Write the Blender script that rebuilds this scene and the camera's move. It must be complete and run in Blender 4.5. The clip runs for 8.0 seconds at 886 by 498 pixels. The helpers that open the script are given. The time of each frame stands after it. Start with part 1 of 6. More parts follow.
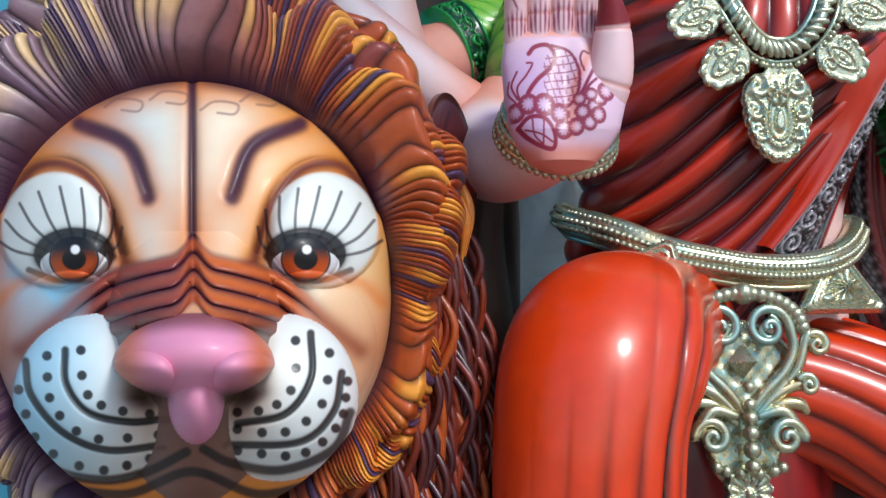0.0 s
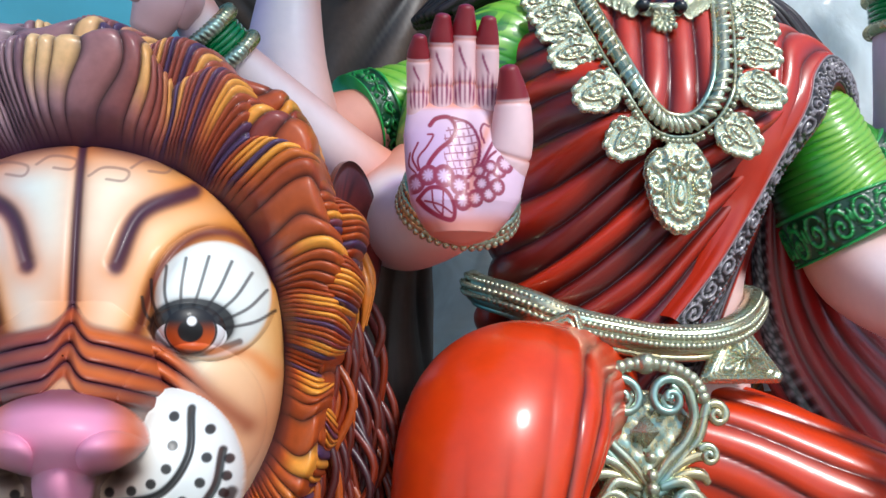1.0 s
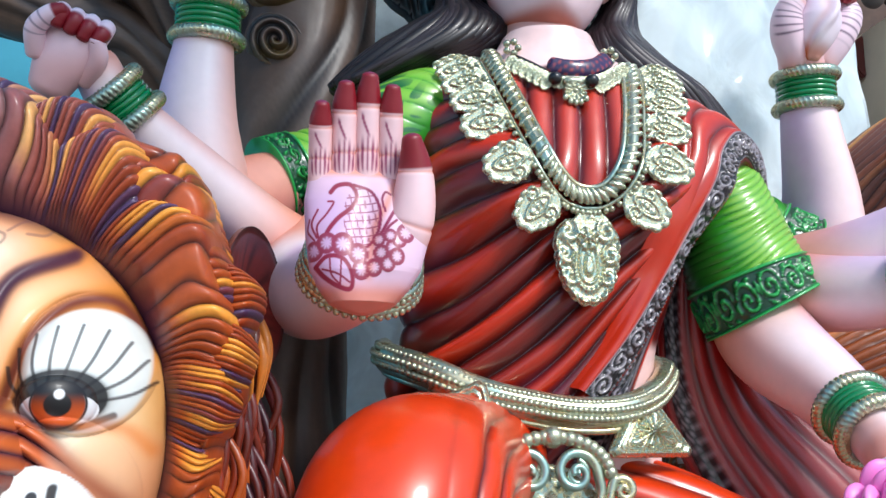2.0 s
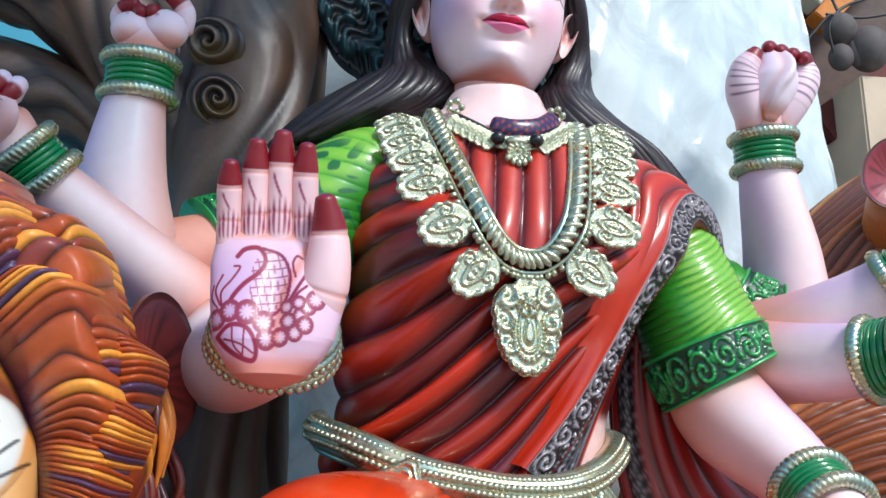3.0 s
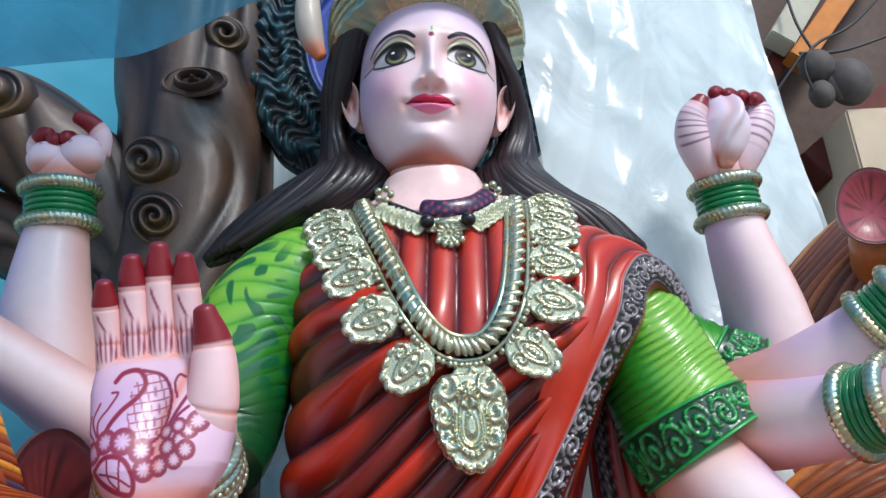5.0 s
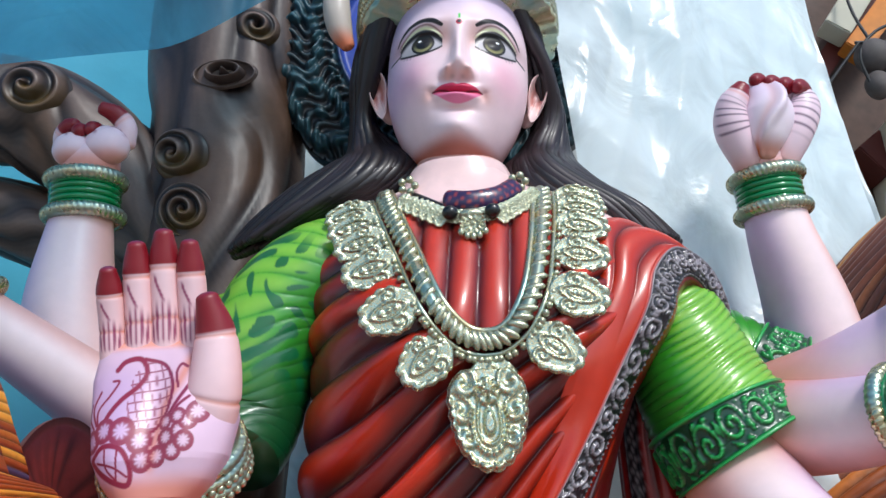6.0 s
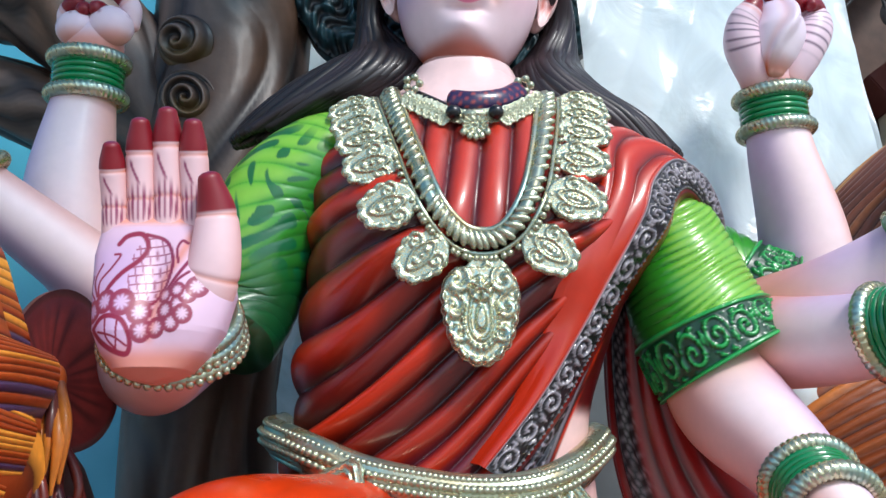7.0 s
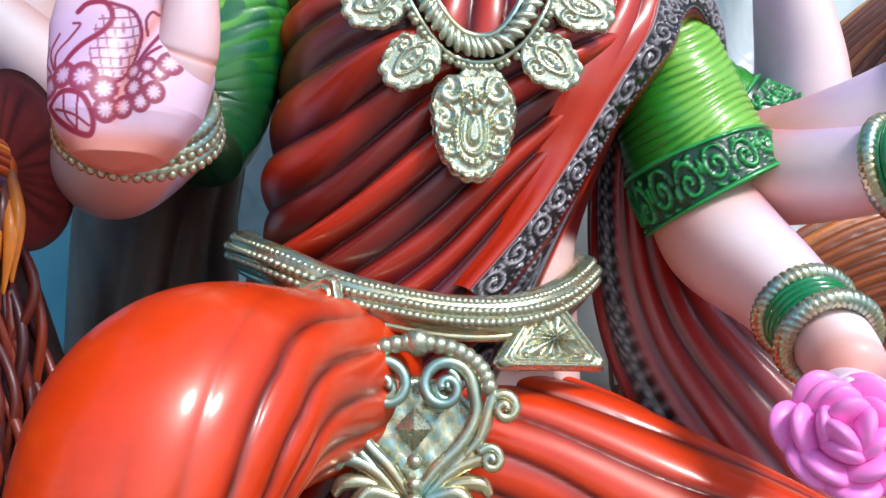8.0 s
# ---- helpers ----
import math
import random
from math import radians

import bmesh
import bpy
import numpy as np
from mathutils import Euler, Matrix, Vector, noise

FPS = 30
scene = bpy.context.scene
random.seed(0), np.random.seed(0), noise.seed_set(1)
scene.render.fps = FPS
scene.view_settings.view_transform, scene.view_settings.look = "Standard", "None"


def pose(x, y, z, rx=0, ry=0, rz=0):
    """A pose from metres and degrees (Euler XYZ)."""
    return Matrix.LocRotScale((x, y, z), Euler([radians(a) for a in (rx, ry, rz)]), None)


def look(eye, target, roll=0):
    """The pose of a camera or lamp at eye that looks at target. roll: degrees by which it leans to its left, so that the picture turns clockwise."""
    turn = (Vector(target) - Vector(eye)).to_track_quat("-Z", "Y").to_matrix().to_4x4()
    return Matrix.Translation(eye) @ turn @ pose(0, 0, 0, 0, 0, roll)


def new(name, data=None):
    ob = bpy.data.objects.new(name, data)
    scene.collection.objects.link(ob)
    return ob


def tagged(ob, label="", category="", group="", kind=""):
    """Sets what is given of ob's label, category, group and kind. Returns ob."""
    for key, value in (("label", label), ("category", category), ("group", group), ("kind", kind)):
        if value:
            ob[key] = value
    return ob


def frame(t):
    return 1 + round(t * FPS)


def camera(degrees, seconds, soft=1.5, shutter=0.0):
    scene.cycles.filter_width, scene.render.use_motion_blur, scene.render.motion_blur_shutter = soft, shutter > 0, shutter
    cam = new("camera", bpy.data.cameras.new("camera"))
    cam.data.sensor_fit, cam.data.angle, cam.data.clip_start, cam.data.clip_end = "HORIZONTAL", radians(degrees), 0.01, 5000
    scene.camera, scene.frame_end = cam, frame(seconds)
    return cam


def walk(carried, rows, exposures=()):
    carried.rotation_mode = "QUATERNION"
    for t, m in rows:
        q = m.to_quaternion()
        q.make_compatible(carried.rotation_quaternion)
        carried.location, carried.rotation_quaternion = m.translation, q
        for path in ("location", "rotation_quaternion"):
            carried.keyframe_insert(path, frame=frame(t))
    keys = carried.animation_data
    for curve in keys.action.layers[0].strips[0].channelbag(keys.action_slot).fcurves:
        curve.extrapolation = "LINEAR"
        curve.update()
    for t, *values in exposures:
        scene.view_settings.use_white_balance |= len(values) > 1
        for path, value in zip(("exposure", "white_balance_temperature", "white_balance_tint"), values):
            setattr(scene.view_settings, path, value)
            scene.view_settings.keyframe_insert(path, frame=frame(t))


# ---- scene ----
cam = camera(52.3, 8.0)
METRES, EYE, TILT, LEAN, TURN = 0.65, 1.3, 3.0, 0.0, 0.0
ROWS = [
    (0.0, 0.0, 0.0, 0.0, 0.0, 0.0, -0.0),
    (0.5, 0.0344, -0.0006, 0.01, -1.97, 1.53, -0.27),
    (1.0, 0.0672, 0.0074, 0.0217, -4.15, 3.75, -0.51),
    (1.5, 0.0964, 0.0153, 0.033, -6.02, 5.86, -0.75),
    (2.0, 0.1479, 0.0318, 0.0405, -7.94, 7.74, -1.07),
    (3.5, 0.3895, 0.1483, 0.0849, -8.22, 13.66, -1.01),
    (4.0, 0.4664, 0.1563, 0.0944, -7.6, 15.55, -0.01),
    (4.5, 0.5274, 0.1759, 0.0917, -5.99, 17.01, 3.55),
    (6.0, 0.6729, 0.2639, 0.0797, 0.02, 17.86, 3.38),
    (6.5, 0.6748, 0.2797, 0.0571, 0.1, 15.82, 2.04),
    (7.0, 0.6691, 0.2581, 0.037, -0.92, 12.52, 0.45),
    (7.5, 0.6483, 0.294, 0.0097, -2.54, 8.14, -0.64),
    (8.0, 0.583, 0.4094, -0.04, -4.97, 3.84, -1.47),
]
walk(cam, [(t, pose(0, 0, EYE, TILT, LEAN, TURN) @ pose(METRES * x, METRES * y, METRES * z, 90 + pitch, roll, yaw)) for t, x, y, z, yaw, pitch, roll in ROWS],
     [(t, e, 6200, 8) for t, e in ((0.0, -0.14), (1.0, 0.02), (2.0, 0.2), (3.5, 0.08), (4.5, -0.08), (6.5, 0.0), (8.0, 0.22))])

# ---- world and light ----
world = bpy.data.worlds.new("sky")
scene.world = world
world.use_nodes = True
sky = world.node_tree.nodes.new("ShaderNodeTexSky")
sky.sky_type, sky.sun_disc = "NISHITA", False
sky.sun_elevation, sky.sun_rotation = radians(50), radians(150)
world.node_tree.nodes["Background"].inputs["Strength"].default_value = 0.185
world.node_tree.links.new(sky.outputs[0], world.node_tree.nodes["Background"].inputs["Color"])
sun = new("sun", bpy.data.lights.new("sun", "SUN"))
sun.data.energy, sun.data.angle, sun.data.color = 2.7, radians(12), (1.0, 0.965, 0.92)
sun.matrix_world = look((2.1, -1.6, 4.4), (0.3, 1.2, 1.4))


# ---- materials ----
def srgb(r, g, b):
    return np.array([((c / 255 + 0.055) / 1.055) ** 2.4 if c > 10 else c / 255 / 12.92 for c in (r, g, b)])


def material(name, colour=(0.5, 0.5, 0.5), rough=0.5, metal=0.0, coat=0.0, painted=False, grain=0.15, size=60.0, bump=0.15, relief=0.001, sky_tint=None):
    """A surface with colour broken up at two scales and a fine relief; painted takes the mesh's colours: the maker's
    sprayed tones and painted shading.
    """
    m = bpy.data.materials.new(name)
    m.use_nodes = True
    n, link = m.node_tree.nodes, m.node_tree.links.new
    s = n["Principled BSDF"]
    s.inputs["Metallic"].default_value = metal
    s.inputs["Coat Weight"].default_value, s.inputs["Coat Roughness"].default_value = coat, 0.12
    place = n.new("ShaderNodeTexCoord")
    fine, broad = n.new("ShaderNodeTexNoise"), n.new("ShaderNodeTexNoise")
    fine.inputs["Scale"].default_value, fine.inputs["Detail"].default_value = size, 5
    broad.inputs["Scale"].default_value, broad.inputs["Detail"].default_value = size / 9, 3
    for t in (fine, broad):
        link(place.outputs["Object"], t.inputs["Vector"])
    both = n.new("ShaderNodeMath")
    both.operation = "ADD"
    link(fine.outputs[0], both.inputs[0])
    link(broad.outputs[0], both.inputs[1])
    span = n.new("ShaderNodeMapRange")
    span.inputs["From Min"].default_value, span.inputs["From Max"].default_value = 0.65, 1.35
    span.inputs["To Min"].default_value, span.inputs["To Max"].default_value = 1 - grain, 1 + grain
    link(both.outputs[0], span.inputs["Value"])
    mix = n.new("ShaderNodeVectorMath")
    mix.operation = "SCALE"
    if painted:
        a = n.new("ShaderNodeAttribute")
        a.attribute_name = "paint"
        link(a.outputs["Color"], mix.inputs[0])
    else:
        mix.inputs[0].default_value = tuple(colour[:3])
    link(span.outputs[0], mix.inputs["Scale"])
    tone = mix.outputs[0]
    # Teal sky reflections put into the colour in broad noise patches
    if sky_tint is not None:
        over, cover = n.new("ShaderNodeMix"), n.new("ShaderNodeMapRange")
        over.data_type = "RGBA"
        cover.inputs["From Min"].default_value, cover.inputs["From Max"].default_value = 0.42, 0.62
        cover.inputs["To Max"].default_value = 0.75
        link(broad.outputs[0], cover.inputs["Value"])
        link(cover.outputs[0], over.inputs["Factor"])
        link(tone, over.inputs[6])
        over.inputs[7].default_value = (*sky_tint, 1)
        tone = over.outputs[2]
    link(tone, s.inputs["Base Color"])
    r = n.new("ShaderNodeMapRange")
    r.inputs["From Min"].default_value, r.inputs["From Max"].default_value = 0.3, 0.7
    r.inputs["To Min"].default_value, r.inputs["To Max"].default_value = max(rough - 0.08, 0.02), rough + 0.08
    link(broad.outputs[0], r.inputs["Value"])
    link(r.outputs[0], s.inputs["Roughness"])
    b = n.new("ShaderNodeBump")
    b.inputs["Strength"].default_value, b.inputs["Distance"].default_value = bump, relief
    link(fine.outputs[0], b.inputs["Height"])
    link(b.outputs[0], s.inputs["Normal"])
    return m


LACQUER = material("lacquer_paint", rough=0.34, coat=0.32, painted=True, grain=0.10, size=40)
SATIN = material("satin_paint", rough=0.46, coat=0.08, painted=True, grain=0.04, size=50, bump=0.06)
FUR = material("fur_paint", rough=0.4, coat=0.1, painted=True, grain=0.18, size=90, bump=0.3)
BARK = material("bark_paint", rough=0.45, painted=True, grain=0.2, size=50, bump=0.35, relief=0.002)
# The gilt's teal is reflected sky mixed into its colour
GOLD = material("gilt_paint", srgb(206, 192, 150), rough=0.27, metal=0.85, grain=0.2, size=120, bump=0.2, sky_tint=srgb(128, 178, 178))
GLASS_GREEN = material("green_bangle", srgb(0, 120, 62), rough=0.18, coat=0.6, grain=0.1)
CONCRETE = material("ground_concrete", (0.28, 0.26, 0.23), rough=0.85, grain=0.25, size=8, bump=0.4, relief=0.004)
PLASTER = material("beige_plaster", (0.62, 0.50, 0.36), rough=0.8, grain=0.12, size=10, bump=0.3, relief=0.003)
GREYWALL = material("grey_board", (0.55, 0.55, 0.52), rough=0.75, grain=0.1, size=12, bump=0.2)
TEAL = material("teal_tarpaulin", srgb(76, 160, 182), rough=0.35, grain=0.12, size=6, bump=0.4, relief=0.01)
# Colour of the shade behind the roof beams
RECESS_SHADE = material("recess_shade", (0.09, 0.05, 0.035), rough=0.7, grain=0.3, size=30, bump=0.4)
PINK = material("pink_petal", srgb(250, 140, 212), rough=0.4, grain=0.08, size=60, bump=0.1)
SOOT = material("sooty_pot", (0.10, 0.085, 0.08), rough=0.75, grain=0.3, size=30, bump=0.4)
WIRE = material("black_wire", (0.02, 0.02, 0.02), rough=0.5)


def film(name, colour, clear, rough):
    """Thin creased plastic sheet that lets part of the light through."""
    m = bpy.data.materials.new(name)
    m.use_nodes = True
    n, link = m.node_tree.nodes, m.node_tree.links.new
    s = n["Principled BSDF"]
    s.inputs["Base Color"].default_value = (*colour, 1)
    s.inputs["Roughness"].default_value = rough
    glow, both = n.new("ShaderNodeBsdfTranslucent"), n.new("ShaderNodeMixShader")
    glow.inputs["Color"].default_value = (*colour, 1)
    both.inputs[0].default_value = 0.3
    link(s.outputs[0], both.inputs[1])
    link(glow.outputs[0], both.inputs[2])
    t, mix = n.new("ShaderNodeBsdfTransparent"), n.new("ShaderNodeMixShader")
    t.inputs["Color"].default_value = (*(0.5 + 0.5 * np.array(colour)), 1)
    noise_tex, span, b = n.new("ShaderNodeTexNoise"), n.new("ShaderNodeMapRange"), n.new("ShaderNodeBump")
    place = n.new("ShaderNodeTexCoord")
    link(place.outputs["Object"], noise_tex.inputs["Vector"])
    noise_tex.inputs["Scale"].default_value, noise_tex.inputs["Detail"].default_value = 6, 4
    noise_tex.inputs["Distortion"].default_value = 1.0
    span.inputs["From Min"].default_value, span.inputs["From Max"].default_value = 0.35, 0.65
    span.inputs["To Min"].default_value, span.inputs["To Max"].default_value = clear - 0.15, clear + 0.15
    link(noise_tex.outputs[0], span.inputs["Value"])
    link(span.outputs[0], mix.inputs[0])
    link(both.outputs[0], mix.inputs[1])
    link(t.outputs[0], mix.inputs[2])
    b.inputs["Strength"].default_value, b.inputs["Distance"].default_value = 0.5, 0.02
    link(noise_tex.outputs[0], b.inputs["Height"])
    link(b.outputs[0], s.inputs["Normal"])
    link(mix.outputs[0], n["Material Output"].inputs["Surface"])
    return m


WHITE_FILM = film("white_plastic", srgb(240, 252, 254), 0.16, 0.22)
BLUE_FILM = film("blue_plastic", srgb(100, 190, 226), 0.28, 0.25)


# ---- shape helpers ----
def smooth(e0, e1, x):
    t = np.clip((np.asarray(x, float) - e0) / (e1 - e0), 0, 1)
    return t * t * (3 - 2 * t)


def blend(a, b, f):
    f = np.asarray(f)[..., None]
    return np.asarray(a) * (1 - f) + np.asarray(b) * f


def spline(points, n):
    """n points along a smooth curve through the given rows of any width."""
    width = max(len(r) for r in points)
    p = np.array([tuple(r) + (r[-1],) * (width - len(r)) for r in points], float)
    if len(p) == 2:
        return p[0] + (p[1] - p[0]) * np.linspace(0, 1, n)[:, None]
    q = np.vstack([2 * p[0] - p[1], p, 2 * p[-1] - p[-2]])
    u = np.linspace(0, len(p) - 1, n)
    i = np.minimum(u.astype(int), len(p) - 2)
    t = (u - i)[:, None]
    a, b, c, d = q[i], q[i + 1], q[i + 2], q[i + 3]
    return 0.5 * (2 * b + (c - a) * t + (2 * a - 5 * b + 4 * c - d) * t ** 2 + (3 * b - a - 3 * c + d) * t ** 3)


def unit(v):
    return v / np.maximum(np.linalg.norm(v, axis=-1, keepdims=True), 1e-9)


def tube_grid(points, n=40, seg=32, side=None, cap=True):
    """Rings round a smooth path; rows are x, y, z, radius or x, y, z, radius across, radius along side."""
    s = spline(points, n)
    p, ra = s[:, :3], s[:, 3]
    rb = s[:, 4] if s.shape[1] > 4 else ra
    d = unit(np.gradient(p, axis=0))
    ref = np.array(side if side is not None else (0.0, 1.0, 0.0))
    v = unit(ref - (d @ ref)[:, None] * d)
    u = np.cross(d, v)
    if cap:
        k = np.sin(np.linspace(0.12, math.pi / 2, 5))
        lo, hi = np.sqrt(1 - k ** 2), np.sqrt(1 - k[::-1] ** 2)
        p = np.vstack([p[0] - d[0] * (np.maximum(ra[0], rb[0]) * 0.6 * lo)[:, None], p[1:-1], p[-1] + d[-1] * (np.maximum(ra[-1], rb[-1]) * 0.6 * hi)[:, None]])
        ra, rb = np.r_[ra[0] * k, ra[1:-1], ra[-1] * k[::-1]], np.r_[rb[0] * k, rb[1:-1], rb[-1] * k[::-1]]
        e = np.r_[0:1].repeat(5), np.arange(1, n - 1), np.r_[n - 1:n].repeat(5)
        e = np.concatenate(e)
        u, v = u[e], v[e]
    a = np.linspace(0, 2 * math.pi, seg, endpoint=False)
    return p[:, None] + u[:, None] * (ra[:, None] * np.cos(a))[..., None] + v[:, None] * (rb[:, None] * np.sin(a))[..., None]


class Clay:
    """Gathers shells of one thing: grids of points with a paint colour at each point and a material slot."""

    def __init__(self):
        self.v, self.f, self.c, self.m, self.n = [], [], [], [], 0

    def grid(self, p, colour, mat=0, wrap=True, caps=False):
        p = np.asarray(p, float)
        h, w = p.shape[:2]
        c = np.broadcast_to(np.asarray(colour, float), p.shape)
        idx = np.arange(h * w).reshape(h, w) + self.n
        right = np.roll(idx, -1, 1) if wrap else idx
        cols = slice(None) if wrap else slice(0, w - 1)
        r2 = right[:, cols] if wrap else idx[:, 1:]
        quads = np.stack([idx[:-1, cols], r2[:-1], r2[1:], idx[1:, cols]], -1).reshape(-1, 4)
        self.v.append(p.reshape(-1, 3))
        self.c.append(c.reshape(-1, 3))
        self.f.append(quads)
        self.m.append(np.full(len(quads), mat))
        self.n += h * w
        if caps:
            for ring, flip in ((idx[0], True), (idx[-1], False)):
                centre = self.n
                self.v.append(p.reshape(-1, 3)[ring - idx[0, 0]].mean(0)[None])
                self.c.append(c.reshape(-1, 3)[ring - idx[0, 0]].mean(0)[None])
                self.n += 1
                nxt = np.roll(ring, -1)
                tri = np.stack([ring, np.full(w, centre), nxt, nxt], -1) if flip else np.stack([ring, nxt, np.full(w, centre), np.full(w, centre)], -1)
                self.f.append(tri)
                self.m.append(np.full(len(tri), mat))
        return self

    def tube(self, points, colour, mat=0, n=40, seg=32, side=None):
        g = tube_grid(points, n, seg, side)
        c = colour(g) if callable(colour) else colour
        return self.grid(g, c, mat, True, True)

    def ball(self, centre, radii, colour, mat=0, n=32, seg=40, turn=None):
        t, a = np.linspace(0.03, math.pi - 0.03, n)[:, None], np.linspace(0, 2 * math.pi, seg, endpoint=False)[None]
        g = np.stack([np.sin(t) * np.cos(a), np.sin(t) * np.sin(a), np.cos(t) + 0 * a], -1) * np.array(radii)
        if turn is not None:
            g = g @ np.array(Euler([radians(q) for q in turn]).to_matrix()).T
        g = g + np.array(centre)
        c = colour(g) if callable(colour) else colour
        return self.grid(g, c, mat, True, True)

    def mesh(self, name, mats):
        v, f = np.vstack(self.v), np.vstack(self.f)
        tri = f[:, 2] == f[:, 3]
        size = np.where(tri, 3, 4)
        loops = np.concatenate([r[:k] for r, k in zip(f, size)]) if tri.any() else f.reshape(-1)
        me = bpy.data.meshes.new(name)
        me.vertices.add(len(v))
        me.vertices.foreach_set("co", v.astype(np.float32).ravel())
        me.loops.add(len(loops))
        me.loops.foreach_set("vertex_index", loops.astype(np.int32))
        me.polygons.add(len(f))
        me.polygons.foreach_set("loop_start", np.r_[0, np.cumsum(size)[:-1]].astype(np.int32))
        me.polygons.foreach_set("material_index", np.concatenate(self.m).astype(np.int32))
        me.update(calc_edges=True)
        me.validate()
        c = np.vstack(self.c)
        a = me.color_attributes.new("paint", "FLOAT_COLOR", "POINT")
        a.data.foreach_set("color", np.hstack([np.clip(c, 0, 1), np.ones((len(c), 1))]).astype(np.float32).ravel())
        me.polygons.foreach_set("use_smooth", np.ones(len(me.polygons), bool))
        for q in mats:
            me.materials.append(q)
        return me

    def thing(self, name, mats, label="", category="", group="", kind="", parent=None):
        ob = new(name, self.mesh(name, mats))
        tagged(ob, label, category, group, kind)
        if parent is not None:
            ob.parent = parent
        return ob


def empty(name, at, label, category, group=""):
    ob = new(name)
    ob.location = at
    ob.empty_display_size = 0.05
    bpy.context.view_layer.update()
    return tagged(ob, label, category, group)


def part(name, clay, mats, parent, label=""):
    ob = clay.thing(name, mats, label)
    ob.parent = parent
    ob.matrix_parent_inverse = Matrix.Translation(parent.location).inverted() if parent.parent is None else Matrix.Translation(parent.parent.location).inverted()
    return ob


def slab(name, lo, hi, mat, label, category, kind="", group=""):
    bm = bmesh.new()
    bmesh.ops.create_cube(bm, size=1)
    lo, hi = np.array(lo), np.array(hi)
    for v in bm.verts:
        v.co = Vector((lo + hi) / 2 + (hi - lo) * np.array(v.co))
    bmesh.ops.bevel(bm, geom=bm.edges[:], offset=0.006, segments=2, affect="EDGES")
    me = bpy.data.meshes.new(name)
    bm.to_mesh(me)
    bm.free()
    me.materials.append(mat)
    return tagged(new(name, me), label, category, group, kind)


# ---- setting ----
slab("ground", (-400, -400, -0.2), (400, 400, 0), CONCRETE, "grey dusty concrete ground of the yard", "ground", "structure")
slab("wall_back", (-3.0, 2.6, 0), (3.4, 2.75, 4.2), GREYWALL, "pale grey boarded wall behind the statues", "wall", "structure")
RED, MAROON = srgb(194, 42, 3), srgb(66, 6, 9)
SKIN, BLUSH, GREEN, DKGREEN = srgb(246, 222, 222), srgb(216, 122, 84), srgb(58, 160, 30), srgb(3, 60, 34)
GILT, BLACK, NAIL, HAIR = srgb(186, 170, 118), srgb(20, 15, 20), srgb(128, 8, 26), srgb(30, 22, 26)
LILAC, HENNA = srgb(192, 156, 206), srgb(140, 6, 52)

def line_gap(a, b, pts, n=60):
    """Distance on a chart from every point to a smooth stroke."""
    s = spline(pts, n)
    d = np.full(a.shape, 9.0)
    for p, q in zip(s[:-1], s[1:]):
        e = q - p
        t = np.clip(((a - p[0]) * e[0] + (b - p[1]) * e[1]) / max(e @ e, 1e-9), 0, 1)
        d = np.minimum(d, np.hypot(a - p[0] - t * e[0], b - p[1] - t * e[1]))
    return d


# ---- goddess statue ----
goddess = Clay()
L, S = 0, 1

# torso rings: z, centre x, centre y, half width, half depth
TORSO = [(1.10, 0.45, 1.58, 0.25, 0.17), (1.34, 0.45, 1.57, 0.235, 0.16), (1.436, 0.453, 1.55, 0.222, 0.15), (1.53, 0.468, 1.54, 0.232, 0.155), (1.64, 0.495, 1.54, 0.25, 0.165),
         (1.74, 0.515, 1.54, 0.265, 0.165), (1.82, 0.52, 1.545, 0.28, 0.145), (1.89, 0.515, 1.555, 0.26, 0.12), (1.94, 0.505, 1.56, 0.2, 0.10), (1.98, 0.498, 1.56, 0.11, 0.085), (2.02, 0.498, 1.56, 0.082, 0.078)]
TS = spline(TORSO, 400)


def torso_at(z, a):
    q = [np.interp(z, TS[:, 0], TS[:, k]) for k in range(1, 5)]
    co, si = np.cos(a), np.sin(a)
    x = q[0] + q[2] * np.sign(co) * np.abs(co) ** 0.9
    y = q[1] + q[3] * np.sign(si) * np.abs(si) ** 0.85
    front = smooth(0.0, -0.6, si)
    for bx in (-0.115, 0.115):
        y = y - front * 0.035 * np.exp(-((x - q[0] - bx) / 0.075) ** 2 - ((z - 1.70) / 0.07) ** 2)
    return x, y


GX, GZ = np.linspace(0.2, 0.86, 90), np.linspace(1.2, 2.0, 110)
arc = np.linspace(math.pi + 0.02, 2 * math.pi - 0.02, 140)
GY = np.array([np.interp(GX, *torso_at(q, arc)) for q in GZ])


def front_y(x, z):
    """The torso's front at x and z."""
    i = np.clip((np.asarray(z, float) - 1.2) / 0.8 * 109, 0, 108.99)
    j = np.clip((np.asarray(x, float) - 0.2) / 0.66 * 89, 0, 88.99)
    a, b = i.astype(int), j.astype(int)
    s, t = i - a, j - b
    return (GY[a, b] * (1 - t) + GY[a, b + 1] * t) * (1 - s) + (GY[a + 1, b] * (1 - t) + GY[a + 1, b + 1] * t) * s


def wave(x, z, seed, f):
    return np.sin(x * f + seed) * np.cos(z * f * 1.3 + 2 * seed) + 0.5 * np.sin(x * f * 2.3 - z * f * 1.7 + seed * 3)


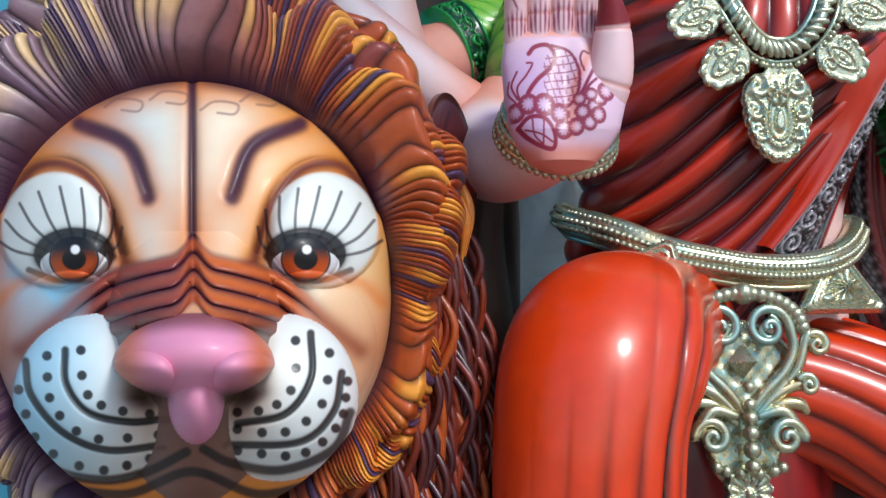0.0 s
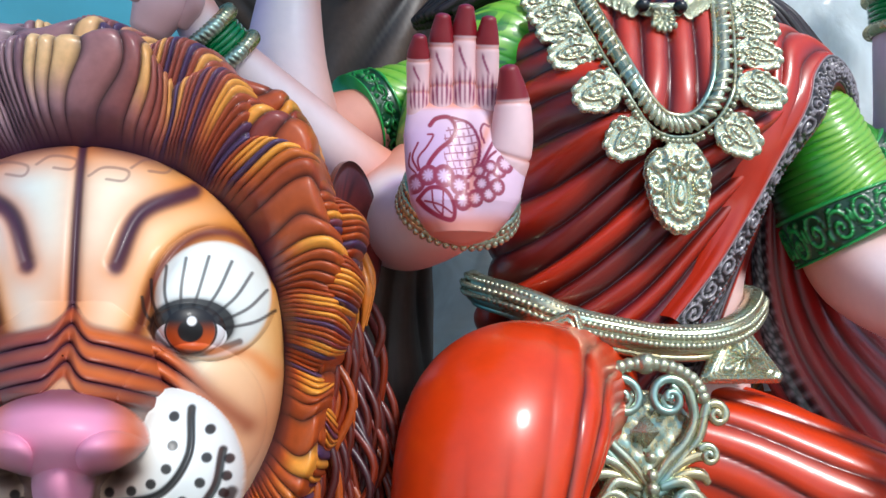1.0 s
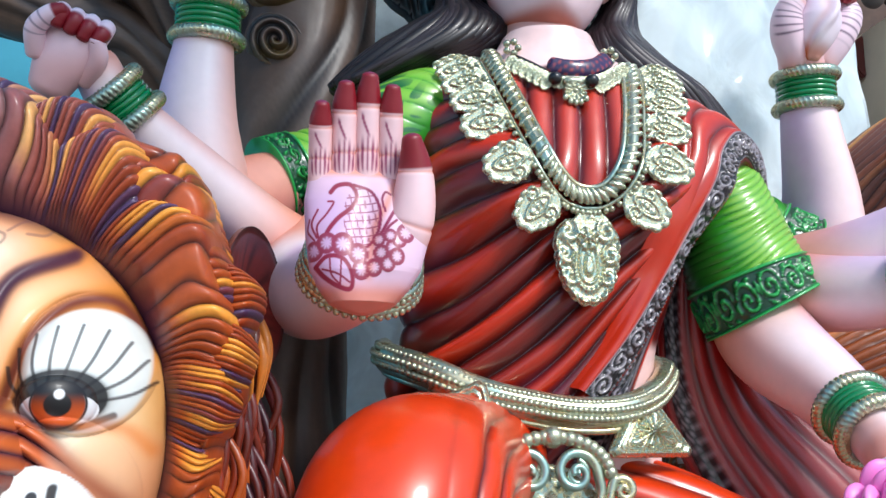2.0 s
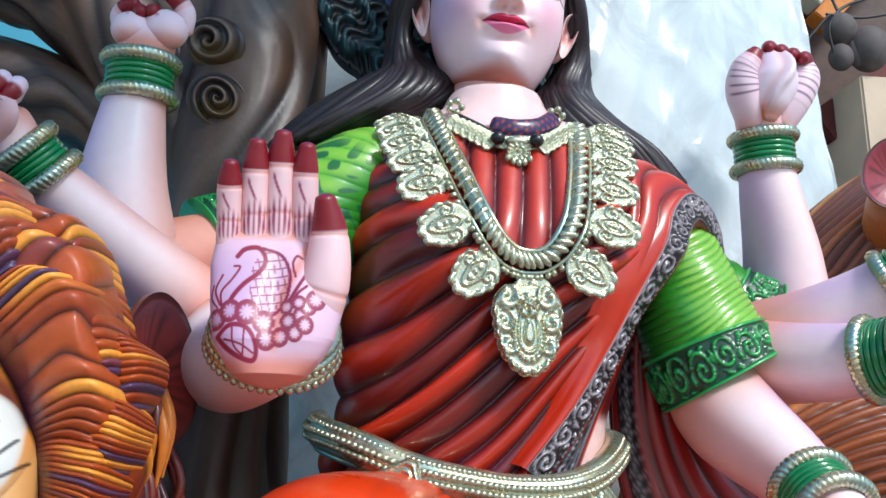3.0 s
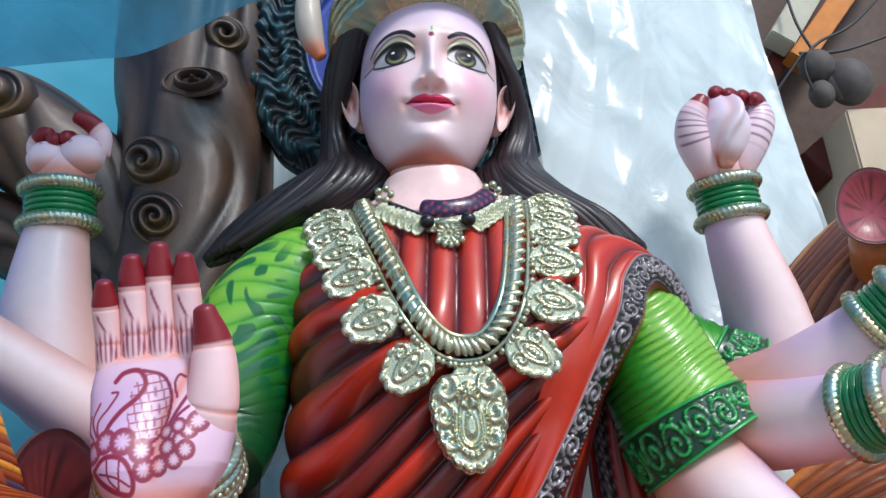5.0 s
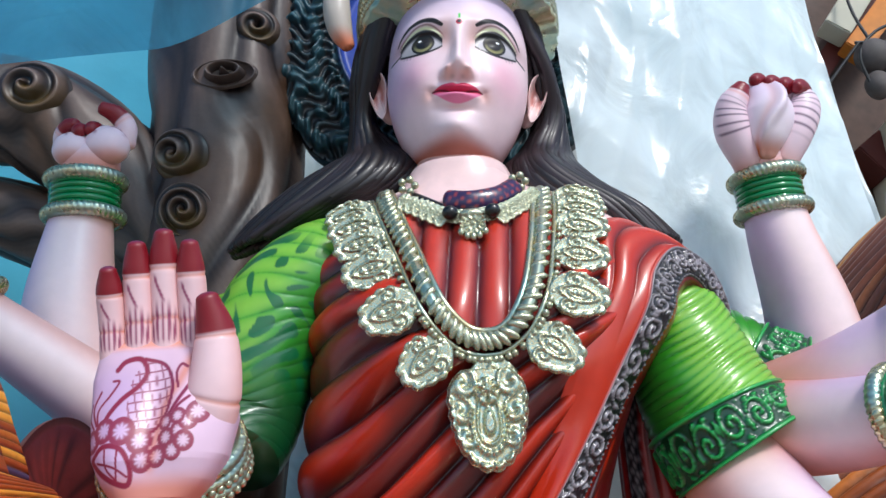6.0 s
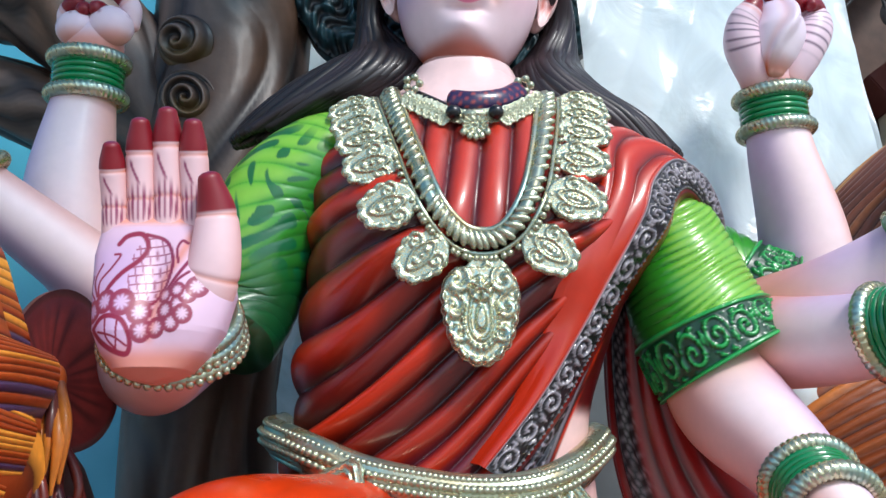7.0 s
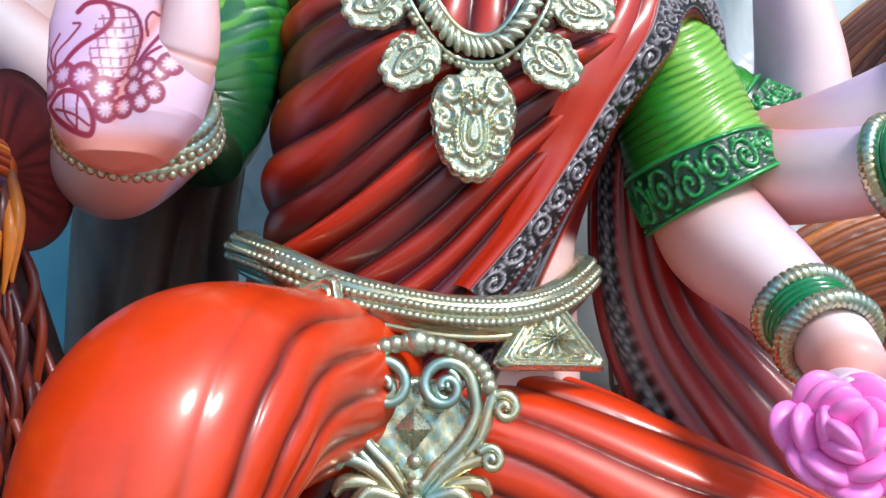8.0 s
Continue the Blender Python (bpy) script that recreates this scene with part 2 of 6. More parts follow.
def vine_relief(a, b, pitch):
    """Embossed scrollwork: a along in metres, b across from -1 to 1; spirals of alternate turn with leaves between."""
    k = np.floor(a / pitch)
    p = (a / pitch - k - 0.5) * 2
    turn = np.where(k % 2 == 0, 1.0, -1.0)
    r, w = np.hypot(p * 1.05, b - 0.12 * turn), np.arctan2(b - 0.12 * turn, p * turn)
    curl = smooth(0.1, 0.7, np.sin(w * 1.0 + r * 11.0)) * smooth(1.0, 0.85, r)
    leaf = smooth(0.15, 0.6, np.cos(p * math.pi * 2.5 + b * 4 * turn)) * smooth(0.85, 1.05, r)
    return np.maximum(curl, leaf) * smooth(1.0, 0.88, np.abs(b))


z, a = np.linspace(1.1, 2.02, 460)[:, None], np.linspace(0, 2 * math.pi, 640, endpoint=False)[None]
tx, ty = torso_at(z + 0 * a, a + 0 * z)
tz = z + 0 * a
ny, nx = np.sin(a) + 0 * z, np.cos(a) + 0 * z
k = np.maximum(1.93 - tz, 0.0) / np.maximum(0.88 - tx, 0.03) ** 0.75
ph = k * 11.5 + 0.42 * wave(tx, tz, 1.0, 9)
saw = ph - np.floor(ph)
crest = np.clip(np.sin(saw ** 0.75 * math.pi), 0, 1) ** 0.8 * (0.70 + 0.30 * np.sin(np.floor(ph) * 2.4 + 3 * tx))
side = ((tx - 0.603) * 0.415 - (tz - 1.385) * 0.2) / 0.461
drape = smooth(0.0, -0.02, side)
inside = smooth(1.0, 0.9, ((tx - 0.515) / 0.125) ** 2 + (np.maximum(1.86 - tz, 0) / 0.175) ** 2) * smooth(0, -0.3, ny) * smooth(1.66, 1.69, tz) * smooth(1.93, 1.92, tz)
pleat = np.abs(np.sin((tx - 0.5 - (tz - 1.7) * 0.12) * 70))
fold = (crest - 0.5) * (0.017 + 0.006 * wave(tx, tz, 2.0, 6)) * drape * (1 - inside) * smooth(1.98, 1.86, tz) + (pleat ** 0.6 - 0.5) * 0.012 * inside
tx, ty = tx + nx * fold, ty + ny * fold
# Sprayed maroon troughs, deepened with shade and purple sheen put into the colour
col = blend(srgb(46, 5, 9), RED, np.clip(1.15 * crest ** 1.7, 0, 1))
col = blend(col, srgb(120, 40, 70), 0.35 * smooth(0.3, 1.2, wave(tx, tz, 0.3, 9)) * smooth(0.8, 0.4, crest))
# Blouse pleats get their groove shade painted in too
col = blend(col, blend(srgb(74, 7, 12), srgb(196, 54, 34), pleat ** 1.3), inside)
stripe = smooth(-0.042, -0.038, side) * smooth(0.004, 0.0, side)
vine = vine_relief(tz * 1.1, (side + 0.02) / 0.016, 0.045)
edge = smooth(0.003, 0.001, np.abs(side + 0.039)) * smooth(0.0, 0.5, np.sin(tz * 800)) + smooth(0.003, 0.001, np.abs(side + 0.002))
col = blend(col, BLACK, stripe)
col = blend(col, srgb(150, 140, 150), np.clip(0.8 * vine + 0.5 * edge, 0, 1) * stripe)
col = blend(col, blend(SKIN, BLUSH, 0.3), smooth(0.004, 0.008, side) * smooth(1.47, 1.44, tz))
col = blend(col, srgb(78, 9, 12), smooth(0.004, 0.008, side) * smooth(1.44, 1.47, tz))
col = blend(col, blend(SKIN, BLUSH, 0.25), smooth(1.935, 1.945, tz + 0.25 * np.abs(tx - 0.5)))
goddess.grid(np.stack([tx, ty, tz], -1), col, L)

# neck and head
goddess.tube([(0.498, 1.57, 1.90, 0.10), (0.498, 1.57, 1.96, 0.08), (0.498, 1.585, 2.02, 0.073), (0.50, 1.60, 2.07, 0.073), (0.502, 1.62, 2.12, 0.07)], lambda g: blend(blend(SKIN, BLUSH, 0.12), BLUSH, 0.7 * smooth(2.0, 2.06, g[..., 2])), S)
t, a = np.linspace(0.02, math.pi - 0.02, 520)[:, None], np.linspace(math.pi, 3 * math.pi, 760, endpoint=False)[None]
hx, hy, hz = np.sin(t) * np.cos(a), np.sin(t) * np.sin(a), np.cos(t) + 0 * a
low = smooth(-0.05, -1.0, hz)
full = np.sqrt(np.clip(1 - np.abs(hz) ** 2.7, 0, 1)) / np.maximum(np.sin(t), 1e-3)
X = hx * full * 0.126 * (1 - 0.12 * low)
Z = hz * 0.198 + 2.218
Y = hy * full * 0.13 * (1 - 0.08 * low) - 0.012 * low * smooth(0, -0.8, hy)
fr = smooth(0.05, -0.35, hy)


def bump(cx, cz, sx, sz):
    return np.exp(-((X - cx) / sx) ** 2 - ((Z - cz) / sz) ** 2) * fr


def profile(rows):
    """A smooth height over z through the given rows."""
    q = spline(rows, 200)
    return np.interp(Z, q[:, 0], q[:, 1])


nose_w = profile([(2.129, 0.016), (2.149, 0.0165), (2.167, 0.0165), (2.187, 0.0125), (2.21, 0.0105), (2.25, 0.014), (2.28, 0.018)])
nose_h = profile([(2.109, 0.0), (2.135, 0.0), (2.145, 0.009), (2.154, 0.023), (2.165, 0.033), (2.177, 0.033), (2.199, 0.026), (2.22, 0.017), (2.245, 0.009), (2.27, 0.003), (2.3, 0.0), (2.42, 0.0)])
Y = Y - fr * nose_h * np.exp(-np.abs(X / nose_w) ** 2.3)
for sx in (-1, 1):
    Y = Y - 0.017 * bump(sx * 0.0195, 2.157, 0.0085, 0.009) - 0.012 * bump(sx * 0.068, 2.154, 0.034, 0.036)
    Y = Y + 0.012 * bump(sx * 0.053, 2.225, 0.036, 0.022) - 0.014 * bump(sx * 0.0615, 2.221, 0.024, 0.015) - 0.007 * bump(sx * 0.055, 2.264, 0.042, 0.012)
    Y = Y + 0.005 * bump(sx * 0.043, 2.125, 0.007, 0.009)
    Y = Y - 0.004 * np.exp(-((Z - 2.246 + 9 * (X - sx * 0.0615) ** 2) / 0.0035) ** 2) * np.exp(-((X - sx * 0.0615) / 0.03) ** 4) * fr
mouth = 2.1255 + 2.0 * X ** 2
Y = Y - (0.012 * np.exp(-((Z - mouth - 0.0075) / 0.0065) ** 2) + 0.015 * np.exp(-((Z - mouth + 0.0075) / 0.007) ** 2) - 0.006 * np.exp(-((Z - mouth) / 0.002) ** 2)) * np.exp(-(X / 0.029) ** 2) * fr
Y = Y - 0.024 * bump(0, 2.066, 0.034, 0.022) + 0.006 * bump(0, 2.102, 0.03, 0.007) + 0.003 * bump(0, 2.141, 0.005, 0.007)
F = blend(blend(SKIN, srgb(236, 206, 222), 0.35), srgb(226, 130, 160), 0.5 * (bump(-0.08, 2.164, 0.036, 0.04) + bump(0.08, 2.164, 0.036, 0.04)))
F = blend(F, srgb(176, 160, 216), 0.55 * smooth(2.25, 2.34, Z) + 0.45 * smooth(-0.05, -0.12, X) * smooth(2.08, 2.149, Z))
F = blend(F, srgb(196, 96, 62), 0.85 * smooth(2.066, 2.045, Z) + 0.7 * smooth(-0.35, 0.2, hy) * smooth(2.2, 2.1, Z))
F = blend(F, srgb(228, 156, 128), 0.5 * fr * np.exp(-((Z - 2.152) / 0.012) ** 2 - ((np.abs(X) - 0.014) / 0.014) ** 2) + 0.5 * (bump(-0.046, 2.123, 0.012, 0.012) + bump(0.046, 2.123, 0.012, 0.012)) + 0.35 * bump(0, 2.103, 0.026, 0.006))
F = blend(F, srgb(214, 150, 120), 0.45 * (bump(-0.022, 2.235, 0.012, 0.03) + bump(0.024, 2.235, 0.012, 0.035)))
for sx in (-1, 1):
    F = blend(F, srgb(90, 30, 30), 0.3 * bump(sx * 0.0085, 2.1475, 0.0045, 0.0025))
    u, v = (X - sx * 0.0615) * sx / 1.1, (Z - 2.223) / 1.1
    F = blend(F, srgb(126, 66, 58), 0.85 * np.exp(-((u - 0.004) / 0.042) ** 4 - ((v - 0.012) / 0.016) ** 2) * fr)
    ring = np.abs(np.clip((u - 0.002) / 0.037, -1, 1))
    top, bot = -0.004 + 0.0245 * (1 - ring ** 2.2), -0.004 - 0.0135 * (1 - ring ** 2)
    within = (np.abs(u - 0.002) < 0.033)
    F = blend(F, srgb(214, 222, 176), 0.9 * np.exp(-((v - top - 0.0075) / 0.003) ** 2) * smooth(1.0, 0.7, ring) * fr)
    F = blend(F, srgb(96, 44, 40), 0.8 * np.exp(-((v - top - 0.0125) / 0.0018) ** 2) * smooth(1.0, 0.8, ring) * fr)
    eye = smooth(0.0, 0.0015, top - v) * smooth(0.0, 0.0015, v - bot) * within
    F = blend(F, srgb(190, 184, 188), eye * fr)
    ir = np.hypot(u + 0.001, v - 0.001)
    F = blend(F, blend(srgb(40, 36, 22), srgb(160, 156, 104), smooth(0.004, -0.014, v)), smooth(0.0172, 0.0162, ir) * eye * fr)
    F = blend(F, BLACK, (smooth(0.0122, 0.0102, ir) + smooth(0.002, 0.001, np.abs(ir - 0.0165))) * eye * fr)
    F = blend(F, BLACK, 0.75 * smooth(0.010, 0.002, top - v) * eye * fr)
    F = blend(F, (0.95, 0.95, 0.95), smooth(0.0032, 0.002, np.hypot(u - 0.004, v - 0.007)) * fr)
    F = blend(F, BLACK, smooth(0.0046 + 0.001 * (1 - ring), 0.0026, np.abs(v - top - 0.0015)) * within * fr)
    F = blend(F, BLACK, smooth(0.0026, 0.0012, np.abs(v - bot)) * within * fr)
    F = blend(F, BLACK, smooth(0.0022, 0.001, line_gap(u, v, [(0.034, -0.003), (0.042, -0.006), (0.049, -0.006)], 8)) * fr)
    for q in range(9):
        uu = 0.014 + 0.0035 * q
        F = blend(F, srgb(50, 24, 26), 0.8 * smooth(0.0011, 0.0005, np.abs(u - uu - 0.55 * (v - 0.006))) * smooth(0.024 - 0.0016 * q, 0.017 - 0.0016 * q, v) * smooth(-0.002, 0.002, v - top) * smooth(0.038, 0.034, u) * fr)
    for q in range(6):
        uu = 0.016 + 0.005 * q
        F = blend(F, srgb(50, 24, 26), 0.7 * smooth(0.001, 0.0005, np.abs(u - uu + 0.5 * (v - bot))) * smooth(-0.007, -0.004, v - bot) * smooth(0.001, -0.001, v - bot) * smooth(0.034, 0.03, u) * fr)
    g = line_gap(u, v, [(-0.029, 0.029), (-0.013, 0.038), (0.004, 0.0415), (0.021, 0.038), (0.034, 0.028), (0.040, 0.017)], 26)
    F = blend(F, BLACK, smooth(1.0, 0.6, g / (0.0062 * np.clip(1.2 - np.abs(u - 0.0) / 0.042, 0.22, 1))) * fr)
lipw = np.clip(1 - (np.abs(X) / 0.042) ** 1.9, 0, 1)
zt = mouth + lipw * (0.0165 - 0.0035 * np.exp(-(X / 0.0065) ** 2))
zb = mouth - lipw ** 0.75 * 0.018
inlip = smooth(0.0, 0.0015, zt - Z) * smooth(0.0, 0.0015, Z - zb) * (np.abs(X) < 0.042) * fr
F = blend(F, blend(srgb(208, 40, 84), srgb(240, 134, 176), 0.85 * smooth(0.0, -0.006, Z - mouth)), inlip)
F = blend(F, srgb(90, 10, 30), smooth(0.0016, 0.0006, np.abs(Z - mouth + 0.0015 * np.cos(X * 120))) * (np.abs(X) < 0.042) * fr)
F = blend(F, srgb(190, 40, 70), smooth(0.006, 0.005, np.hypot(X, Z - 2.255)) * fr)
F = blend(F, srgb(30, 40, 50), smooth(0.0036, 0.003, np.hypot(X, Z - 2.256)) * fr)
F = blend(F, srgb(90, 200, 90), smooth(0.0025, 0.0015, np.abs(X)) * smooth(2.262, 2.264, Z) * smooth(2.279, 2.273, Z) * fr)
# the head leans a little to its left
LEAN_S, LEAN_C = math.sin(radians(5)), math.cos(radians(5))


def leaned(x, y, z):
    return np.stack([0.502 + x * LEAN_C + (z - 2.13) * LEAN_S, y + 0 * x, 2.13 + (z - 2.13) * LEAN_C - x * LEAN_S], -1)


goddess.grid(leaned(X, 1.585 + Y, Z), F, S, caps=True)
q, w = np.linspace(0.02, 1, 30)[:, None], np.linspace(0, 2 * math.pi, 60, endpoint=False)[None]
for sx in (-1, 1):
    # ear: a long shell with a rolled rim, a hollow and a lobe
    tall = 0.05 * q * np.sin(w)
    wide = 0.026 * q * np.cos(w) * (1 + 0.35 * np.sin(w))
    h = 0.016 * np.exp(-((q - 0.86) / 0.13) ** 2) * smooth(-0.9, -0.3, np.sin(w)) - 0.004 * np.exp(-((q - 0.35) / 0.3) ** 2) + 0.008 * smooth(-0.5, -1.0, np.sin(w) + 0 * q)
    ex = sx * (0.143 + 0.9 * wide * 0.75 + 0.2 * tall)
    ear_c = blend(blend(SKIN, BLUSH, 0.25), srgb(176, 84, 70), 0.8 * np.exp(-((q - 0.4) / 0.25) ** 2) * smooth(-0.8, -0.2, np.sin(w)))
    goddess.grid(leaned(ex, 1.598 + 0.3 * wide - h, 2.195 + tall), ear_c, S)
    goddess.ball(leaned(np.array(sx * 0.13), 1.622, np.array(2.195)), (0.02, 0.02, 0.046), blend(SKIN, BLUSH, 0.4), S, 20, 24, (0, sx * 12, 0))

# hair: carved wavy locks behind the ears and over the shoulders; rows are z, outer x, inner x, y
rng = np.random.RandomState(9)
goddess.ball((0.518, 1.645, 2.275), (0.15, 0.14, 0.19), HAIR, S)
FALLS = ((-1, [(2.42, 0.44, 0.465, 1.60), (2.365, 0.385, 0.428, 1.57), (2.31, 0.350, 0.400, 1.59), (2.25, 0.330, 0.368, 1.62), (2.18, 0.315, 0.352, 1.66), (2.11, 0.300, 0.395, 1.65), (2.06, 0.268, 0.425, 1.605), (2.015, 0.215, 0.40, 1.585), (1.97, 0.15, 0.33, 1.58), (1.93, 0.10, 0.25, 1.60)]),
         (1, [(2.41, 0.60, 0.575, 1.60), (2.355, 0.64, 0.603, 1.57), (2.30, 0.662, 0.622, 1.59), (2.23, 0.680, 0.650, 1.62), (2.16, 0.692, 0.662, 1.66), (2.09, 0.697, 0.620, 1.65), (2.04, 0.712, 0.586, 1.605), (1.99, 0.755, 0.60, 1.585), (1.94, 0.81, 0.67, 1.57), (1.89, 0.85, 0.74, 1.575)]))
for sx, fall in FALLS:
    for i in range(46):
        f = (i % 23) / 22 + 0.02 * (rng.rand() - 0.5)
        layer = i // 23
        ph, thick = rng.rand() * 1.2 + f * 5, 0.0088 + 0.004 * rng.rand()
        pts = []
        for j, (zz, xo, xi, y0) in enumerate(fall):
            x = xo + (xi - xo) * f + 0.007 * math.sin(j * 1.5 + ph)
            pts.append((x, y0 - (0.045 - 0.02 * layer) * math.sin(math.pi * min(max(f, 0.0), 1.0)) ** 0.7 + 0.012 * layer + 0.004 * rng.rand(), zz + 0.012 * (f - 0.5) * (j > 4) - 0.006 * layer, thick * (1 + 0.35 * abs(xi - xo) / 0.1 * 0.5) * (1.0 if j < 8 else 0.7)))
        goddess.tube(pts, HAIR * (0.5 + 1.3 * rng.rand()), S, 70, 9)


# sleeves: gathered cloth with an embossed hem
def sleeve(points, folds, hem, light, seed, daubs_shade=False):
    g = tube_grid(points, 260, 240, cap=False)
    s = np.linspace(0, 1, g.shape[0])[:, None] + 0 * g[..., 0]
    w = np.linspace(0, 2 * math.pi, g.shape[1], endpoint=False)[None] + 0 * s
    mid = g.mean(1, keepdims=True)
    band = smooth(1 - hem, 1 - hem + 0.012, s) if hem else 0 * s
    ph = s * folds + 2.4 * np.cos(w - 0.3) + 0.22 * np.sin(w * 3 + 5 * s + seed) + 0.1 * np.sin(w * 5 + 13 * s)
    rip = np.abs(np.sin(ph * math.pi)) ** 0.35
    deep = 0.2 + 0.8 * np.sin(np.floor(ph) * 2.7 + w * 2.6 + seed) ** 2
    radius = np.linalg.norm(g - mid, axis=-1)
    emb = vine_relief(w * 0.11, (s - 1 + hem * 0.5) / (max(hem, 0.01) * 0.42), 0.043) * band
    lip = (smooth(0.012, 0.006, np.abs(s - 1 + hem)) + smooth(0.975, 0.99, s)) * (hem > 0)
    push = (0.0025 if daubs_shade else 0.006) * (rip - 1) * deep * (1 - band) + 0.005 * emb + 0.005 * lip
    p = mid + (g - mid) * (1 + push / np.maximum(radius, 0.02))[..., None]
    # Light put into the colour: brightest at angle light, yellow where it peaks
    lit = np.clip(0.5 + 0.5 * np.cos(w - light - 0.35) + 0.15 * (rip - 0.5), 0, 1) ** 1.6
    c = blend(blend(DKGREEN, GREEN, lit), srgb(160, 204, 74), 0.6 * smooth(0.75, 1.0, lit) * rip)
    # Crease shade painted dark green, kept off the hem
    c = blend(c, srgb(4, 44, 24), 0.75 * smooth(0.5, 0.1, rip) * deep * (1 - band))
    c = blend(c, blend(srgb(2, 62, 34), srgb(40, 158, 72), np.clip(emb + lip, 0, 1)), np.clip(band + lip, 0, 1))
    if daubs_shade:
        # The lower half is darkened for its shade; the leaf pattern follows
        c = blend(c, DKGREEN, 0.85 * smooth(0.45, 0.85, s))
        spot = np.sin(w * 8 + 2.5 * np.sin(s * 22)) * np.sin(s * 38 + 2.2 * np.sin(w * 5))
        c = blend(c, srgb(4, 92, 54), 0.9 * smooth(0.2, 0.32, spot) * smooth(0.15, 0.25, s) * smooth(0.72, 0.6, s))
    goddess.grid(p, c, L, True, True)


def arm(points, n=70, seg=48, joint=0.0):
    """A limb; the maker sprayed an orange blush where it leaves the sleeve and at the wrist. Lilac and pink sprayed
    down the sides also put shading into the colour.
    """
    def shade(g):
        s = np.linspace(0, 1, g.shape[0])[:, None] + 0 * g[..., 0]
        w = np.linspace(0, 2 * math.pi, g.shape[1], endpoint=False)[None] + 0 * s
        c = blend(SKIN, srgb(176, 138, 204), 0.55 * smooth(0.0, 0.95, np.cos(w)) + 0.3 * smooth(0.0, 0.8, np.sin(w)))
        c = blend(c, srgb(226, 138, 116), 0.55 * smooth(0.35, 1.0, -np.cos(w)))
        c = blend(c, BLUSH, 0.75 * smooth(0.46 + joint, 0.2 + joint, s) + 0.6 * smooth(0.84, 0.98, s))
        return c
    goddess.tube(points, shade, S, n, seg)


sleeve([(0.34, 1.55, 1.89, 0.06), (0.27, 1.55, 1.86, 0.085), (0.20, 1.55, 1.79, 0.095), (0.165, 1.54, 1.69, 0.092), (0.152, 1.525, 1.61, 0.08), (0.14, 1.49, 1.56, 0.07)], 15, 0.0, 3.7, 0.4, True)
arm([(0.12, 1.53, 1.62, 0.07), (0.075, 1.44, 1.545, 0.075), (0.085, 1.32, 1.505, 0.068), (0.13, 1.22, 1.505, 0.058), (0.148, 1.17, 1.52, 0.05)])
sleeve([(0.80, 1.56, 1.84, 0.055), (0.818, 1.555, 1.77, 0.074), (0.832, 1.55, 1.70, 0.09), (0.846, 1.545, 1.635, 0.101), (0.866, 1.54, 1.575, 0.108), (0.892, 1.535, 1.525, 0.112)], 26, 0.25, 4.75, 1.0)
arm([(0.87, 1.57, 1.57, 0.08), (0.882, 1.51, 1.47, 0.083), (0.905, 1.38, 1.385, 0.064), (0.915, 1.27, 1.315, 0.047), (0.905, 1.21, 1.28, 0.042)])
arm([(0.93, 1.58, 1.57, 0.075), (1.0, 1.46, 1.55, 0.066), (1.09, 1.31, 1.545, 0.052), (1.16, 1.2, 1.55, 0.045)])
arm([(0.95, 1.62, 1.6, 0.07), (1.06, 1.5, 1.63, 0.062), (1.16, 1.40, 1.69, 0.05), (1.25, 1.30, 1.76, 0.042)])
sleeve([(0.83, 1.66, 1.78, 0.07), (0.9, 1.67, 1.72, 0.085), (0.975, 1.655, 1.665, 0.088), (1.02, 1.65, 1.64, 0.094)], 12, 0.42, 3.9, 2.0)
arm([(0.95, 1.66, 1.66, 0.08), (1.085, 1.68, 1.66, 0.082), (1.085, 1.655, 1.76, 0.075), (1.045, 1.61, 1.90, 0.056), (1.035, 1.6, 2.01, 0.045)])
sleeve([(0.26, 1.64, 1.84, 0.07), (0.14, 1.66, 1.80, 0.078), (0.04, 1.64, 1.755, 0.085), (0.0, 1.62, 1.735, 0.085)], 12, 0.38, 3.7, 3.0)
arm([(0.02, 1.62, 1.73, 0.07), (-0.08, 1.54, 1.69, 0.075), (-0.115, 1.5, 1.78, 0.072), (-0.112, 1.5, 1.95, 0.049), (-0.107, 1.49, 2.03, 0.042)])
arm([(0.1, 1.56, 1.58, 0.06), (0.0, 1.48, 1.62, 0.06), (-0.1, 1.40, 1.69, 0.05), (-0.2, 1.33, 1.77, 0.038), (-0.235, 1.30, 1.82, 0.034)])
# hem of the sari over the shoulder, then the loose end that falls behind the hip
def cloth_rows(rows, ns, nv):
    """A sheet through several curves of equal meaning, laid side by side."""
    curves = np.stack([spline(r, ns) for r in rows], 1)
    return np.stack([spline(c, nv) for c in curves], 0)


EDGE = [(0.54, 0, 1.352), (0.612, 0, 1.44), (0.668, 0, 1.53), (0.722, 0, 1.62), (0.788, 1.436, 1.715), (0.808, 1.447, 1.762), (0.832, 1.464, 1.786), (0.86, 1.492, 1.775), (0.884, 1.53, 1.74), (0.90, 1.58, 1.69), (0.895, 1.65, 1.62)]
SEAM = [(0.51, 0, 1.372), (0.582, 0, 1.46), (0.638, 0, 1.545), (0.69, 0, 1.632), (0.748, 1.414, 1.73), (0.772, 1.43, 1.792), (0.815, 1.456, 1.832), (0.872, 1.50, 1.815), (0.908, 1.545, 1.765), (0.922, 1.60, 1.705), (0.915, 1.67, 1.63)]
